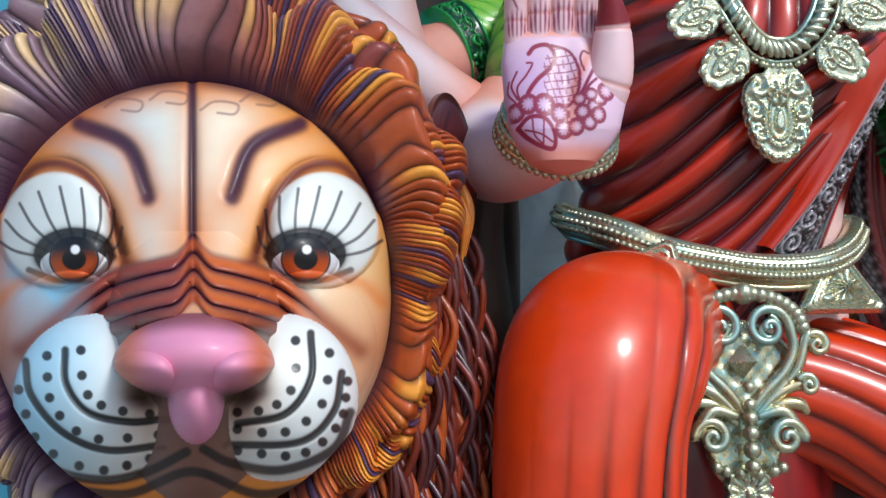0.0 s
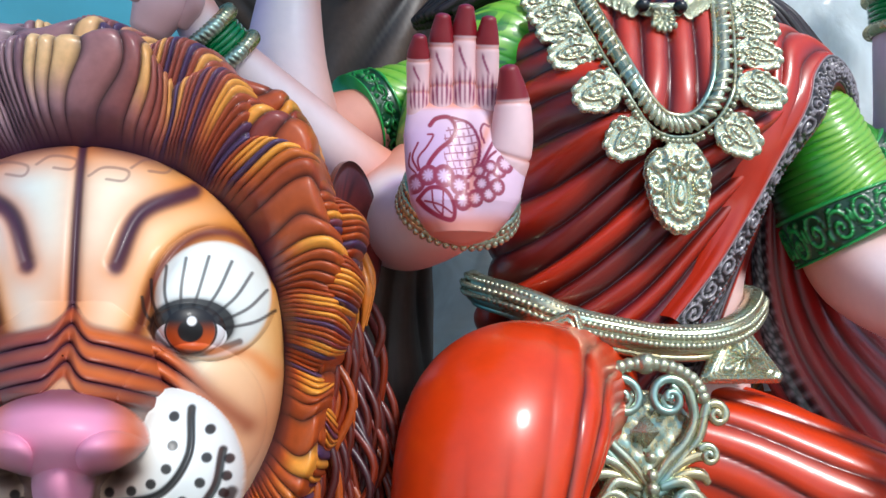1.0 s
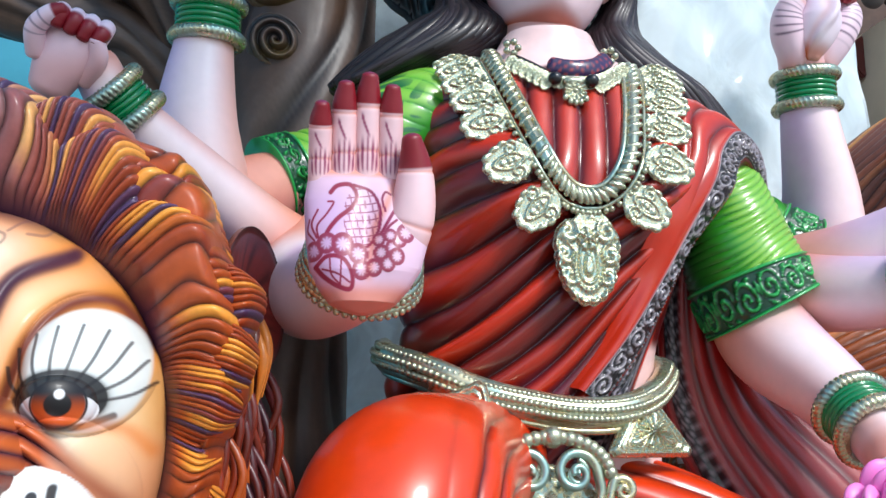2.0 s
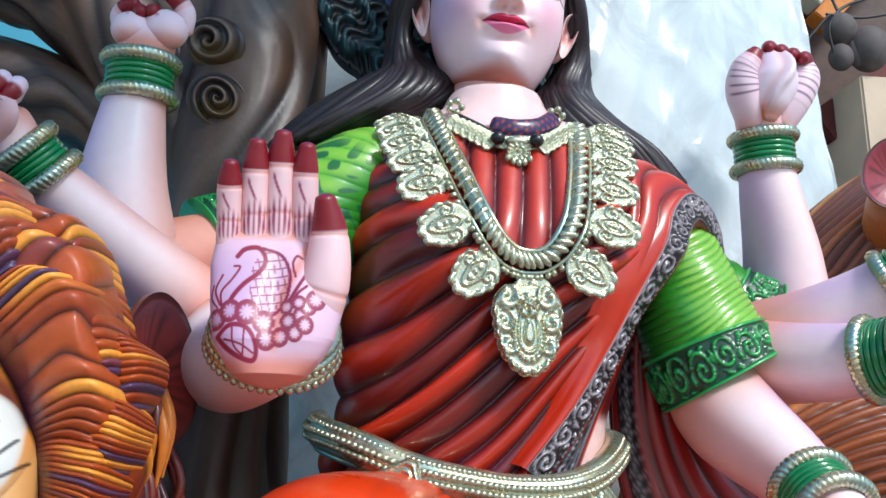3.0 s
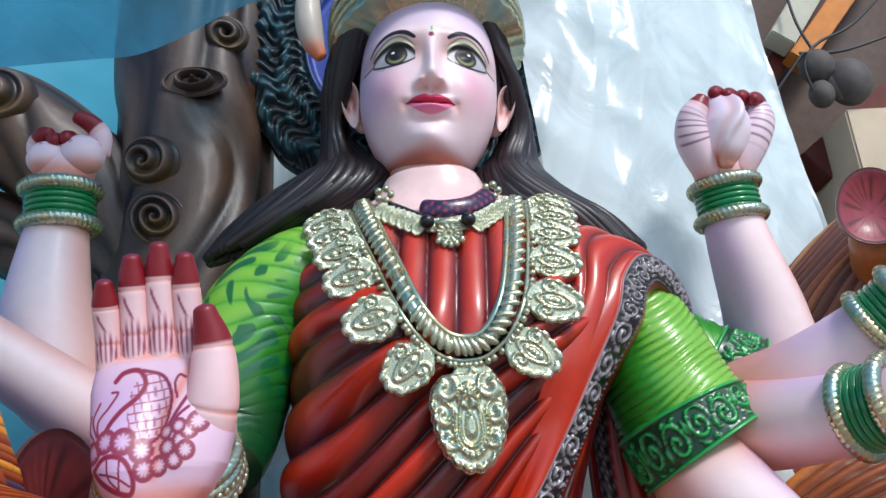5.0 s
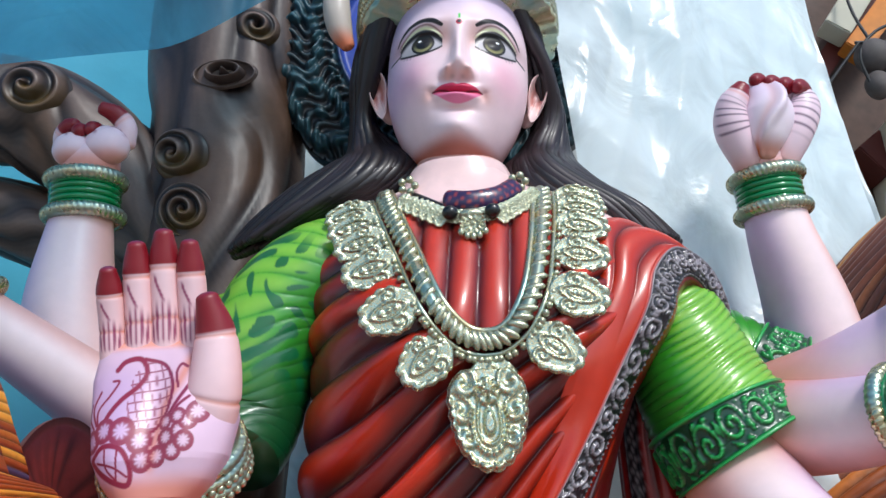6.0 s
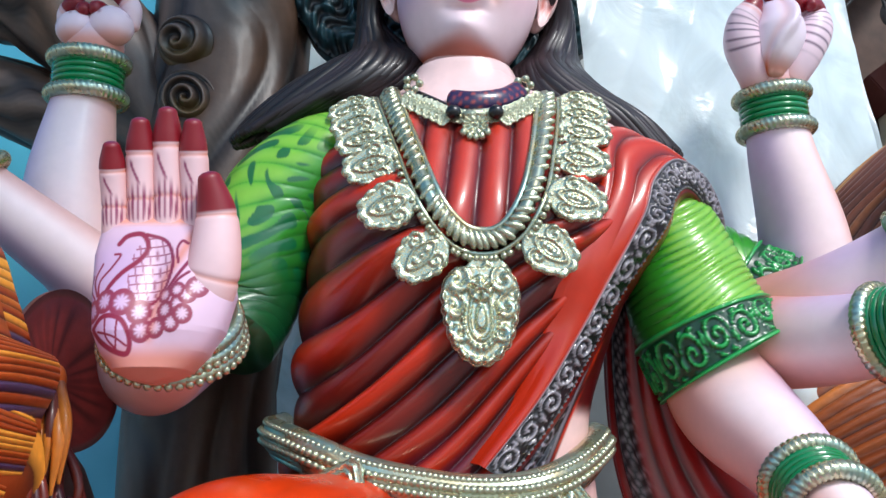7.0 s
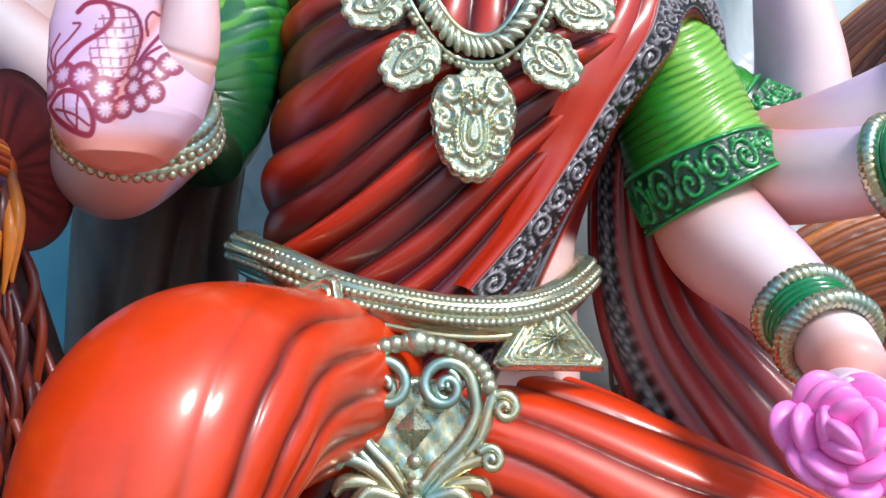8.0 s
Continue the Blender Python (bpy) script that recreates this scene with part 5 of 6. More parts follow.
FAN = plate(lambda w: (0.9 + 0.1 * np.abs(np.sin(w * 6))) * (0.75 + 0.25 * np.abs(np.cos(w))), fan_relief)

necklace = empty("necklace", (0.5, 1.36, 1.5), "heavy gilt necklace with leaf drops and a large pendant", "necklace")
INNER = [(0.39, 1.965), (0.398, 1.93), (0.411, 1.885), (0.430, 1.825), (0.455, 1.745), (0.483, 1.705), (0.510, 1.694), (0.538, 1.703), (0.565, 1.751), (0.585, 1.83), (0.598, 1.90), (0.603, 1.945)]
U = spline(INNER, 200)
Ud = unit(np.gradient(U, axis=0))
Un = np.stack([Ud[:, 1], -Ud[:, 0]], -1)


def along(k, d, lift):
    i = int(round(k * 199))
    x, zz = U[i] + Un[i] * d
    return (x, float(front_y(x, zz)) - lift, zz), (Ud[i][0], 0, Ud[i][1]), (Un[i][0], 0, Un[i][1])


for d, rad, nm in ((0.004, 0.005, "inner_rim"), (0.037, 0.0035, "cord"), (0.018, 0.010, "rope_core")):
    path = [(*along(k, d, 0.010)[0], rad) for k in np.linspace(0, 1, 26)]
    part(nm, Clay().tube(path, GILT, 0, 120, 12), [GOLD], necklace)
for k in np.linspace(0.01, 0.99, 46):
    at, t, n = along(k, 0.019, 0.014)
    lean = np.array(t) * 0.55 + np.array(n)
    piece("rope_bead", BEAD, necklace, frame_to(at, lean, (0, -1, 0), (0.0155, 0.0068, 0.0075)))
for k in np.linspace(0.0, 1.0, 78):
    at, t, n = along(k, 0.044, 0.010)
    piece("chain_bead", BEAD, necklace, frame_to(at, n, (0, -1, 0), (0.0058, 0.0056, 0.006)))
for k, size, wide in ((0.012, 0.034, 0.022), (0.07, 0.036, 0.024), (0.13, 0.037, 0.026), (0.195, 0.037, 0.028), (0.27, 0.038, 0.032), (0.355, 0.037, 0.034), (0.445, 0.037, 0.034), (0.562, 0.037, 0.034), (0.65, 0.037, 0.034), (0.735, 0.038, 0.032), (0.81, 0.037, 0.028), (0.872, 0.037, 0.026), (0.932, 0.036, 0.023), (0.985, 0.034, 0.022)):
    at, t, n = along(k, 0.042 + size * 0.86, 0.015)
    piece("leaf_drop", PETAL, necklace, frame_to(at, t, -np.array(n), (wide, 0.015, size)))


def pendant_shape(w):
    c = np.cos(w)
    return np.interp(c, [-1, -0.85, -0.4, 0.1, 0.6, 0.85, 1], [1.12, 1.0, 0.86, 0.88, 1.06, 1.06, 0.92]) * (1 + 0.045 * np.abs(np.sin(w * 11)) * smooth(0.6, 0.2, c))


def pendant_relief(q, w, x, z):
    h = 0.12 + 0 * q
    d = np.hypot(x, z - 0.42)
    a0 = np.arctan2(x, z - 0.42)
    h = h + 0.22 * smooth(0.33, 0.24, d) * np.abs(np.cos(a0 * 3.5)) ** 0.6 * smooth(0.05, 0.13, d) + 0.24 * np.exp(-(d / 0.08) ** 2)
    e = np.hypot(x / 0.15, (z + 0.28) / np.where(z > -0.28, 0.42, 0.2))
    h = h + 0.26 * smooth(1.1, 0.5, e) + 0.16 * np.exp(-((e - 1.75) / 0.22) ** 2)
    e2 = np.hypot(x / 0.42, (z + 0.2) / 0.62)
    a1 = np.arctan2(x, z + 0.2)
    h = h + 0.2 * np.exp(-((e2 - 0.98) / 0.1) ** 2) * (0.35 + 0.65 * np.abs(np.sin(a1 * 13))) * smooth(0.2, 0.0, z)
    for sx in (-1, 1):
        for cx, cz, r0, k in ((0.55, 0.62, 0.36, 15), (0.62, 0.05, 0.3, 17), (0.5, -0.45, 0.28, 17)):
            a2, r2 = np.arctan2(z - cz, (x - sx * cx) * sx), np.hypot(x - sx * cx, z - cz)
            h = h + 0.22 * smooth(r0, r0 * 0.8, r2) * (0.5 + 0.5 * np.sin(a2 + r2 * k)) * smooth(0.9, 1.1, e2 + 0.4 * (z > 0.2))
    return h + 0.2 * np.abs(np.sin(w * 11)) ** 0.7 * smooth(0.82, 0.92, q) * smooth(0.7, 0.3, np.cos(w))


PEND = plate(pendant_shape, pendant_relief, nr=90, nw=200)
piece("pendant", PEND, necklace, frame_to((0.506, 1.350, 1.577), (1, 0, 0), (0, 0.08, 1), (0.058, 0.027, 0.067)), "large gilt pendant with scrolls")

choker = empty("choker", (0.5, 1.45, 1.9), "dark corded choker with a small gilt pendant", "choker")
cord = [(0.412, 1.50, 1.965), (0.44, 1.455, 1.93), (0.475, 1.435, 1.905), (0.51, 1.43, 1.90), (0.55, 1.44, 1.91), (0.58, 1.465, 1.935), (0.588, 1.50, 1.96)]
part("cord", Clay().tube([(*p, 0.008) for p in cord], srgb(16, 18, 26), 0, 60, 12), [LACQUER], choker, "black cord")
part("collar_band", Clay().tube([(x, y - 0.004, zz + 0.016, 0.016, 0.008) for x, y, zz in cord[2:6]], lambda g: blend(srgb(40, 24, 70), srgb(160, 60, 60), smooth(0.2, 0.8, np.sin(g[..., 0] * 320) * np.sin(g[..., 2] * 420))), 0, 60, 20), [LACQUER], choker, "purple embossed band")
for q in spline(cord, 30)[3:27]:
    piece("small_drop", PETAL, choker, frame_to((q[0], q[1] - 0.012, q[2] - 0.012), (1, 0, 0), (0, 0, 1), (0.008, 0.005, 0.011)))
for sx, q in ((0, (0.413, 1.475, 1.965)), (1, (0.588, 1.475, 1.962))):
    for j in range(5):
        piece("clasp_bead", BEAD, choker, Matrix.Translation((q[0] + 0.011 * math.cos(j * 1.26), q[1] - 0.008, q[2] + 0.011 * math.sin(j * 1.26))) @ Matrix.Diagonal((0.0065, 0.0065, 0.0065, 1)))
piece("centre_bar", BEAD, choker, frame_to((0.507, 1.413, 1.888), (1, 0, 0), (0, 0, 1), (0.02, 0.009, 0.008)), "gilt barrel bead")
for sx in (-1, 1):
    part("black_bead", Clay().ball((0.507 + sx * 0.032, 1.413, 1.892), (0.012, 0.011, 0.011), srgb(10, 12, 16), 0, 14, 18), [LACQUER], choker, "black bead")
    for j in range(6):
        piece("side_drop", PETAL, choker, frame_to((0.507 + sx * (0.045 + 0.011 * j), 1.418 + 0.005 * j, 1.888 + 0.008 * j), (1, 0, sx * 0.5), (0, 0, 1), (0.010, 0.006, 0.014)))
piece("small_pendant", FAN, choker, frame_to((0.507, 1.408, 1.868), (1, 0, 0), (0, 0, 1), (0.026, 0.02, 0.018)))
for j in range(5):
    piece("drop_bead", BEAD, choker, Matrix.Translation((0.507 + 0.009 * (j - 2), 1.402, 1.853 - 0.006 + 0.002 * (j - 2) ** 2)) @ Matrix.Diagonal((0.005, 0.005, 0.0065, 1)))

belt = empty("waist_belt", (0.45, 1.4, 1.34), "broad gilt waist belt of beaded rows", "belt")
BELT = [(0.212, 1.585, 1.44), (0.213, 1.50, 1.425), (0.27, 1.415, 1.398), (0.346, 1.388, 1.366), (0.418, 1.378, 1.349), (0.489, 1.376, 1.339), (0.561, 1.382, 1.342), (0.625, 1.415, 1.364), (0.68, 1.49, 1.404), (0.69, 1.57, 1.42)]
part("band", Clay().tube([(*p, 0.019, 0.026) for p in BELT], GILT, 0, 120, 20, (0, 0, 1)), [GOLD], belt)
part("lower_edge", Clay().tube([(p[0], p[1] - 0.004, p[2] - 0.026, 0.006) for p in BELT], GILT, 0, 120, 10), [GOLD], belt)
for dz, dy, n, size in ((0.017, -0.012, 96, 0.006), (0.005, -0.019, 84, 0.0068), (-0.008, -0.018, 84, 0.0065)):
    for p in spline(BELT, n):
        out = unit(p[:2] - np.array([0.45, 1.56]))
        piece("belt_bead", BEAD, belt, Matrix.Translation((p[0] - out[0] * dy * 0.95, p[1] - out[1] * dy * 0.95, p[2] + dz)) @ Matrix.Diagonal((size, size, size * 0.9, 1)))

# buckle: scrolls, bead arch and a hanging fan, laid out in hundredths from its middle
buckle = empty("belt_buckle", (0.454, 1.37, 1.2), "large gilt belt ornament with heart scrolls and a bead arch", "buckle")
BU = 0.0465


def bk(u, v, lift=0.0):
    zz = 1.195 - v * BU
    return (0.440 + u * BU, 1.338 - lift + 0.12 * (zz - 1.2), zz)


back = plate(lambda w: np.interp(np.cos(w), [-1, -0.75, -0.2, 0.5, 1], [1.2, 0.75, 0.62, 0.8, 0.72]), lambda q, w, x, z: 0.2 + 0.06 * np.sin(x * 20) * np.sin(z * 18))
piece("backing", back, buckle, frame_to(bk(0, 0.5, -0.012), (1, 0, 0), (0, 0.12, 1), (0.112, 0.03, 0.13)))
for t in np.linspace(0.06, 0.94, 19):
    w = math.pi * t
    s = 0.24 if abs(t - 0.5) > 0.03 else 0.36
    piece("arch_bead", BEAD, buckle, Matrix.Translation(bk(-1.85 * math.cos(w) + 0.05, -0.9 - 1.45 * math.sin(w) ** 0.8, 0.018)) @ Matrix.Diagonal((s * BU, s * BU, s * BU, 1)))


def scroll(cu, cv, r0, turns, sx, stem, rad, flip=1):
    k = np.linspace(0, 1, 26)
    a = k * turns * 2 * math.pi
    pts = [(*bk(cu + sx * r0 * (0.12 + 0.88 * q) * math.cos(w) * flip, cv - r0 * (0.12 + 0.88 * q) * math.sin(w), 0.026 - 0.008 * q), rad * (0.75 + 0.4 * q)) for q, w in zip(k, a)]
    pts += [(*bk(u, v, 0.016), rad * s) for u, v, s in stem]
    part("scroll", Clay().tube(pts, GILT, 0, 130, 12), [GOLD], buckle)


for sx in (-1, 1):
    scroll(sx * 0.75, -1.25, 0.72, 1.5, sx, [(-sx * -1.55 * 1.0, -0.6, 1.1), (sx * 1.2, 0.1, 1.2), (sx * 0.55, 0.75, 1.2), (sx * 0.12, 1.35, 0.8)], 0.0068, -1)
    scroll(sx * 0.75, -1.25, 0.42, 1.2, sx, [], 0.004)
    part("outer_stem", Clay().tube([(*bk(sx * u, v, 0.012), r) for u, v, r in ((1.95, -0.8, 0.005), (1.75, -0.1, 0.007), (1.1, 0.6, 0.008), (0.5, 1.2, 0.006))], GILT, 0, 40, 10), [GOLD], buckle)
    part("wing", Clay().tube([(*bk(sx * u, v, 0.012), r) for u, v, r in ((0.25, 1.5, 0.006), (0.9, 0.85, 0.009), (1.5, 0.55, 0.009), (1.95, 0.5, 0.011))], GILT, 0, 40, 10), [GOLD], buckle)
    scroll(sx * 1.9, 0.5, 0.32, 1.4, sx, [], 0.0055)
    scroll(sx * 2.25, -0.75, 0.38, 1.4, sx, [(sx * 1.7, -0.1, 1.1), (sx * 1.3, 0.4, 0.7)], 0.0065)
    scroll(sx * 1.15, 2.1, 0.55, 1.5, sx, [(sx * 1.55, 1.9, 1.3), (sx * 1.1, 1.3, 1.3), (sx * 0.35, 1.45, 0.9)], 0.0075, -1)
    part("wing", Clay().tube([(*bk(sx * u, v, 0.010), r) for u, v, r in ((0.3, 1.7, 0.006), (1.0, 1.15, 0.009), (1.65, 1.1, 0.01), (1.9, 1.35, 0.006))], GILT, 0, 40, 10), [GOLD], buckle)
for v, s in ((0.55, 0.2), (1.1, 0.22), (1.5, 0.24), (1.95, 0.26), (2.45, 0.28), (2.95, 0.24), (5.0, 0.34), (5.5, 0.2)):
    piece("stud", BEAD, buckle, Matrix.Translation(bk(0.02, v, 0.024 if v < 4 else 0.0)) @ Matrix.Diagonal((s * BU, s * BU, s * BU, 1)))
gem = bmesh.new()
bmesh.ops.create_cone(gem, segments=4, radius1=1, radius2=0.0, depth=0.7)
gem_me = bpy.data.meshes.new("gem")
gem.to_mesh(gem_me)
gem.free()
gem_me.materials.append(GOLD)
piece("diamond_boss", gem_me, buckle, Matrix.Translation(bk(0, -0.2, 0.014)) @ Euler((radians(90), 0, 0)).to_matrix().to_4x4() @ Matrix.Diagonal((0.022, 0.026, 0.02, 1)))
piece("fan", FAN, buckle, frame_to(bk(0.0, 3.85, 0.0), (1, 0, 0), (0, 0.1, 1), (0.045, 0.03, 0.042)))
for j in range(6):
    piece("edge_bead", BEAD, buckle, Matrix.Translation(bk(1.05 * math.cos(math.pi * (j + 0.5) / 6), 2.95 + 0.25 * math.sin(math.pi * (j + 0.5) / 6), 0.012)) @ Matrix.Diagonal((0.009, 0.009, 0.009, 1)))


def hip_relief(q, w, x, z):
    return 0.16 + 0.14 * np.exp(-((q - 0.85) / 0.07) ** 2) + 0.1 * np.exp(-((q - 0.68) / 0.05) ** 2) + 0.22 * smooth(0.6, 0.5, q) * np.abs(np.sin(w * 5)) + 0.15 * np.exp(-(q / 0.15) ** 2)


HIP = plate(lambda w: np.minimum(0.62 / np.maximum(np.maximum(-np.cos(w), np.cos(w - math.pi / 3)), np.cos(w + math.pi / 3)), 1.08 + 0.05 * np.abs(np.sin(w * 9))), hip_relief, nr=50, nw=120)
piece("side_plaque", HIP, buckle, frame_to((0.612, 1.392, 1.312), (0.9, 0.35, 0.0), (0, 0.2, 1), (0.085, 0.035, 0.062)), "triangular gilt side plaque")
piece("side_plaque", HIP, buckle, frame_to((0.312, 1.352, 1.325), (0.9, -0.35, -0.45), (0, 0.2, 1), (0.085, 0.035, 0.06)), "triangular gilt side plaque")


# ---- bangles ----
def gilt_ring(r, minor, twists):
    a, b = np.linspace(0, 2 * math.pi, 150, endpoint=False)[:, None], np.linspace(0, 2 * math.pi, 14, endpoint=False)[None]
    m = minor * (0.9 + 0.45 * np.abs(np.sin(a * twists / 2 + b)) ** 0.7)
    g = np.stack([(r + m * np.cos(b)) * np.cos(a), (r + m * np.cos(b)) * np.sin(a), m * np.sin(b)], -1)
    g = np.concatenate([g, g[:1]])
    return Clay().grid(g, GILT, 0).mesh("ring", [GOLD])


def glass_ring(r, minor):
    a, b = np.linspace(0, 2 * math.pi, 81)[:, None], np.linspace(0, 2 * math.pi, 10, endpoint=False)[None]
    g = np.stack([(r + minor * np.cos(b)) * np.cos(a), (r + minor * np.cos(b)) * np.sin(a), minor * np.sin(b) + 0 * a], -1)
    return Clay().grid(g, GREEN, 0).mesh("ring", [GLASS_GREEN])


def bangles(at, axis, r, gap, greens=5):
    st = empty("bangle_stack", at, "green glass bangles between two twisted gilt rings on a wrist", "bangles", "bangles on the wrists")
    d = Vector(axis).normalized()
    turn = d.to_track_quat("Z", "Y").to_matrix().to_4x4()
    gold_me, green_me = gilt_ring(r, 0.0092, 44), glass_ring(r * 0.93, gap / (greens + 1) * 0.56)
    for s in (-0.5, 0.5):
        piece("gilt_bangle", gold_me, st, Matrix.Translation(Vector(at) + d * gap * s) @ turn, "twisted gilt ring")
    for j in range(greens):
        piece("glass_bangle", green_me, st, Matrix.Translation(Vector(at) + d * gap * ((j + 1) / (greens + 1) - 0.5)) @ turn, "thin green glass ring")


bangles((-0.107, 1.495, 1.985), (0.02, -0.1, 1), 0.054, 0.06)
bangles((1.037, 1.603, 1.972), (-0.06, -0.08, 1), 0.056, 0.062)
bangles((0.909, 1.29, 1.334), (0.03, -0.78, -0.5), 0.054, 0.062)
bangles((1.066, 1.33, 1.545), (0.52, -0.82, 0.05), 0.060, 0.06)
bangles((1.162, 1.395, 1.69), (0.6, -0.6, 0.42), 0.057, 0.06)
bangles((-0.2, 1.33, 1.775), (-0.6, -0.4, 0.6), 0.046, 0.05)
wrist = empty("bracelet", (0.148, 1.18, 1.5), "pair of beaded gilt bracelets below the raised palm", "bracelet")
turn = Vector((0.1, -0.72, 0.68)).normalized().to_track_quat("Z", "Y").to_matrix().to_4x4()
cuff_a, cuff_b = np.linspace(0, 2 * math.pi, 97)[:, None], np.linspace(-1, 1, 9)[None]
cuff = np.stack([(0.0695 + 0.003 * (1 - cuff_b ** 2)) * np.cos(cuff_a), (0.0695 + 0.003 * (1 - cuff_b ** 2)) * np.sin(cuff_a), 0.03 * cuff_b + 0 * cuff_a], -1)
piece("cuff", Clay().grid(cuff, GILT, 0, False).mesh("cuff", [GOLD]), wrist, Matrix.Translation((0.150, 1.158, 1.531)) @ turn, "plain gilt cuff")
for j, (rr2, off2) in enumerate(((0.072, 0.0), (0.074, -0.014), (0.071, 0.014))):
    base = Matrix.Translation(Vector((0.150, 1.168, 1.520)) + Vector((0.1, -0.72, 0.68)).normalized() * off2) @ turn
    piece("gilt_ring", gilt_ring(rr2, 0.006, 50), wrist, base)
    if j < 2:
        for i in range(46):
            w = 2 * math.pi * i / 46
            piece("ring_bead", BEAD, wrist, base @ Matrix.Translation((rr2 * 1.08 * math.cos(w), rr2 * 1.08 * math.sin(w), -0.004)) @ Matrix.Diagonal((0.0048, 0.0048, 0.0052, 1)))

# ---- lotus ----
lotus = empty("lotus_flower", (0.855, 1.14, 1.2), "pink moulded lotus bud held in a hand", "flower")


big = Clay().ball((0, 0.0, 0.034), (0.03, 0.0125, 0.037), (1, 1, 1), 0, 14, 20).mesh("petal", [PINK])
small = Clay().ball((0, 0.0, 0.03), (0.023, 0.011, 0.032), (1, 1, 1), 0, 14, 20).mesh("petal", [PINK])
core = Vector((0.858, 1.135, 1.218))
face_dir = Vector((-0.25, -0.75, 0.35)).normalized().to_track_quat("Z", "Y").to_matrix().to_4x4()
for ring, (n, me, lean, back_off) in enumerate(((7, big, 44, -0.036), (6, big, 30, -0.028), (5, small, 18, -0.014), (3, small, 6, -0.004))):
    for j in range(n):
        m = Matrix.Translation(core) @ face_dir @ pose(0, 0, back_off, 0, 0, 360 * j / n + 25 * ring) @ pose(0, -0.018 + 0.004 * ring, 0, lean + (j % 3) * 4, 0, 0)
        piece("petal", me, lotus, m)
part("bud", Clay().ball(core, (0.03, 0.034, 0.036), (1, 1, 1), 0), [PINK], lotus)

# ---- crown ----
crown = empty("crown", (0.5, 1.6, 2.33), "gilt beaded crown round the statue's head", "crown")
lean_m = np.array(Euler((radians(-14), 0, 0)).to_matrix())
a, v = np.linspace(0, 2 * math.pi, 160, endpoint=False)[None], np.linspace(0, 1, 30)[:, None]
rad = 0.180 - 0.03 * v ** 2 + 0.006 * np.exp(-((v - 0.06) / 0.05) ** 2) + 0.006 * np.exp(-((v - 0.5) / 0.05) ** 2) + 0.003 * np.sin(a * 36) * np.sin(v * 40)
g = np.stack([rad * np.cos(a), rad * 0.98 * np.sin(a), 0.17 * v + 0.0 * a], -1) @ lean_m.T + np.array([0.518, 1.605, 2.305])
part("band", Clay().grid(g, GILT, 0, True, True), [GOLD], crown)
for h, n, s in ((0.025, 70, 0.0065), (0.05, 60, 0.008), (0.085, 60, 0.006)):
    for j in range(n):
        w = math.pi + math.pi * j / (n - 1)
        p = lean_m @ np.array([0.183 * math.cos(w), 0.18 * math.sin(w), h]) + np.array([0.518, 1.605, 2.305])
        piece("crown_bead", BEAD, crown, Matrix.Translation(p) @ Matrix.Diagonal((s, s, s, 1)))
part("side_tassel", Clay().tube([(0.298, 1.56, 2.44, 0.02), (0.297, 1.555, 2.37, 0.025), (0.303, 1.56, 2.325, 0.022), (0.315, 1.565, 2.295, 0.013)], lambda g: blend(srgb(190, 180, 170), BLUSH, smooth(2.33, 2.29, g[..., 2])), 0), [SATIN], crown, "pale carved side tassel")

# ---- tree ----
tree = empty("tree_sculpture", (0.02, 1.85, 0.0), "grey brown sculpted tree with spiral knots behind the statue", "tree")
LIGHTBARK, DARKBARK = srgb(96, 80, 72), srgb(24, 18, 20)


def bark_tube(points, seed, n=160, seg=150):
    g = tube_grid(points, n, seg)
    s = np.linspace(0, 1, g.shape[0])[:, None]
    w = np.linspace(0, 2 * math.pi, seg, endpoint=False)[None]
    mid = g.mean(1, keepdims=True)
    ph = w * 8 + 2.2 * np.sin(s * 11 + seed) + 1.6 * np.sin(s * 23 + w * 3) + 1.1 * np.sin(w * 3 + seed) + 9 * s
    rip = 0.5 + 0.5 * np.sin(ph)
    fine = 0.5 + 0.5 * np.sin(ph * 6.3 + 2 * np.sin(s * 50))
    c = blend(DARKBARK, LIGHTBARK, np.clip(0.8 * rip ** 1.1 + 0.12 * fine, 0, 1))
    c = blend(c, srgb(92, 62, 36), 0.4 * smooth(0.2, 0.9, np.sin(s * 17 + w * 2 + seed)))
    return Clay().grid(mid + (g - mid) * (1 + 0.075 * rip ** 0.6 + 0.006 * fine)[..., None], c, 0, True, True)


part("trunk", bark_tube([(0.0, 1.87, 0.0, 0.17), (0.015, 1.86, 1.2, 0.135), (0.02, 1.86, 1.6, 0.135), (0.03, 1.86, 1.95, 0.16), (0.035, 1.86, 2.2, 0.15), (0.03, 1.86, 2.5, 0.155), (0.05, 1.86, 3.0, 0.14)], 1.0), [BARK], tree)
part("branch", bark_tube([(0.02, 1.87, 1.95, 0.12), (-0.12, 1.86, 2.12, 0.11), (-0.30, 1.83, 2.30, 0.11), (-0.48, 1.81, 2.37, 0.105), (-0.85, 1.8, 2.5, 0.09)], 2.0), [BARK], tree)
part("branch", bark_tube([(0.0, 1.9, 1.9, 0.08), (-0.2, 1.92, 2.04, 0.085), (-0.45, 1.9, 2.15, 0.075), (-0.8, 1.9, 2.22, 0.06)], 3.0), [BARK], tree)


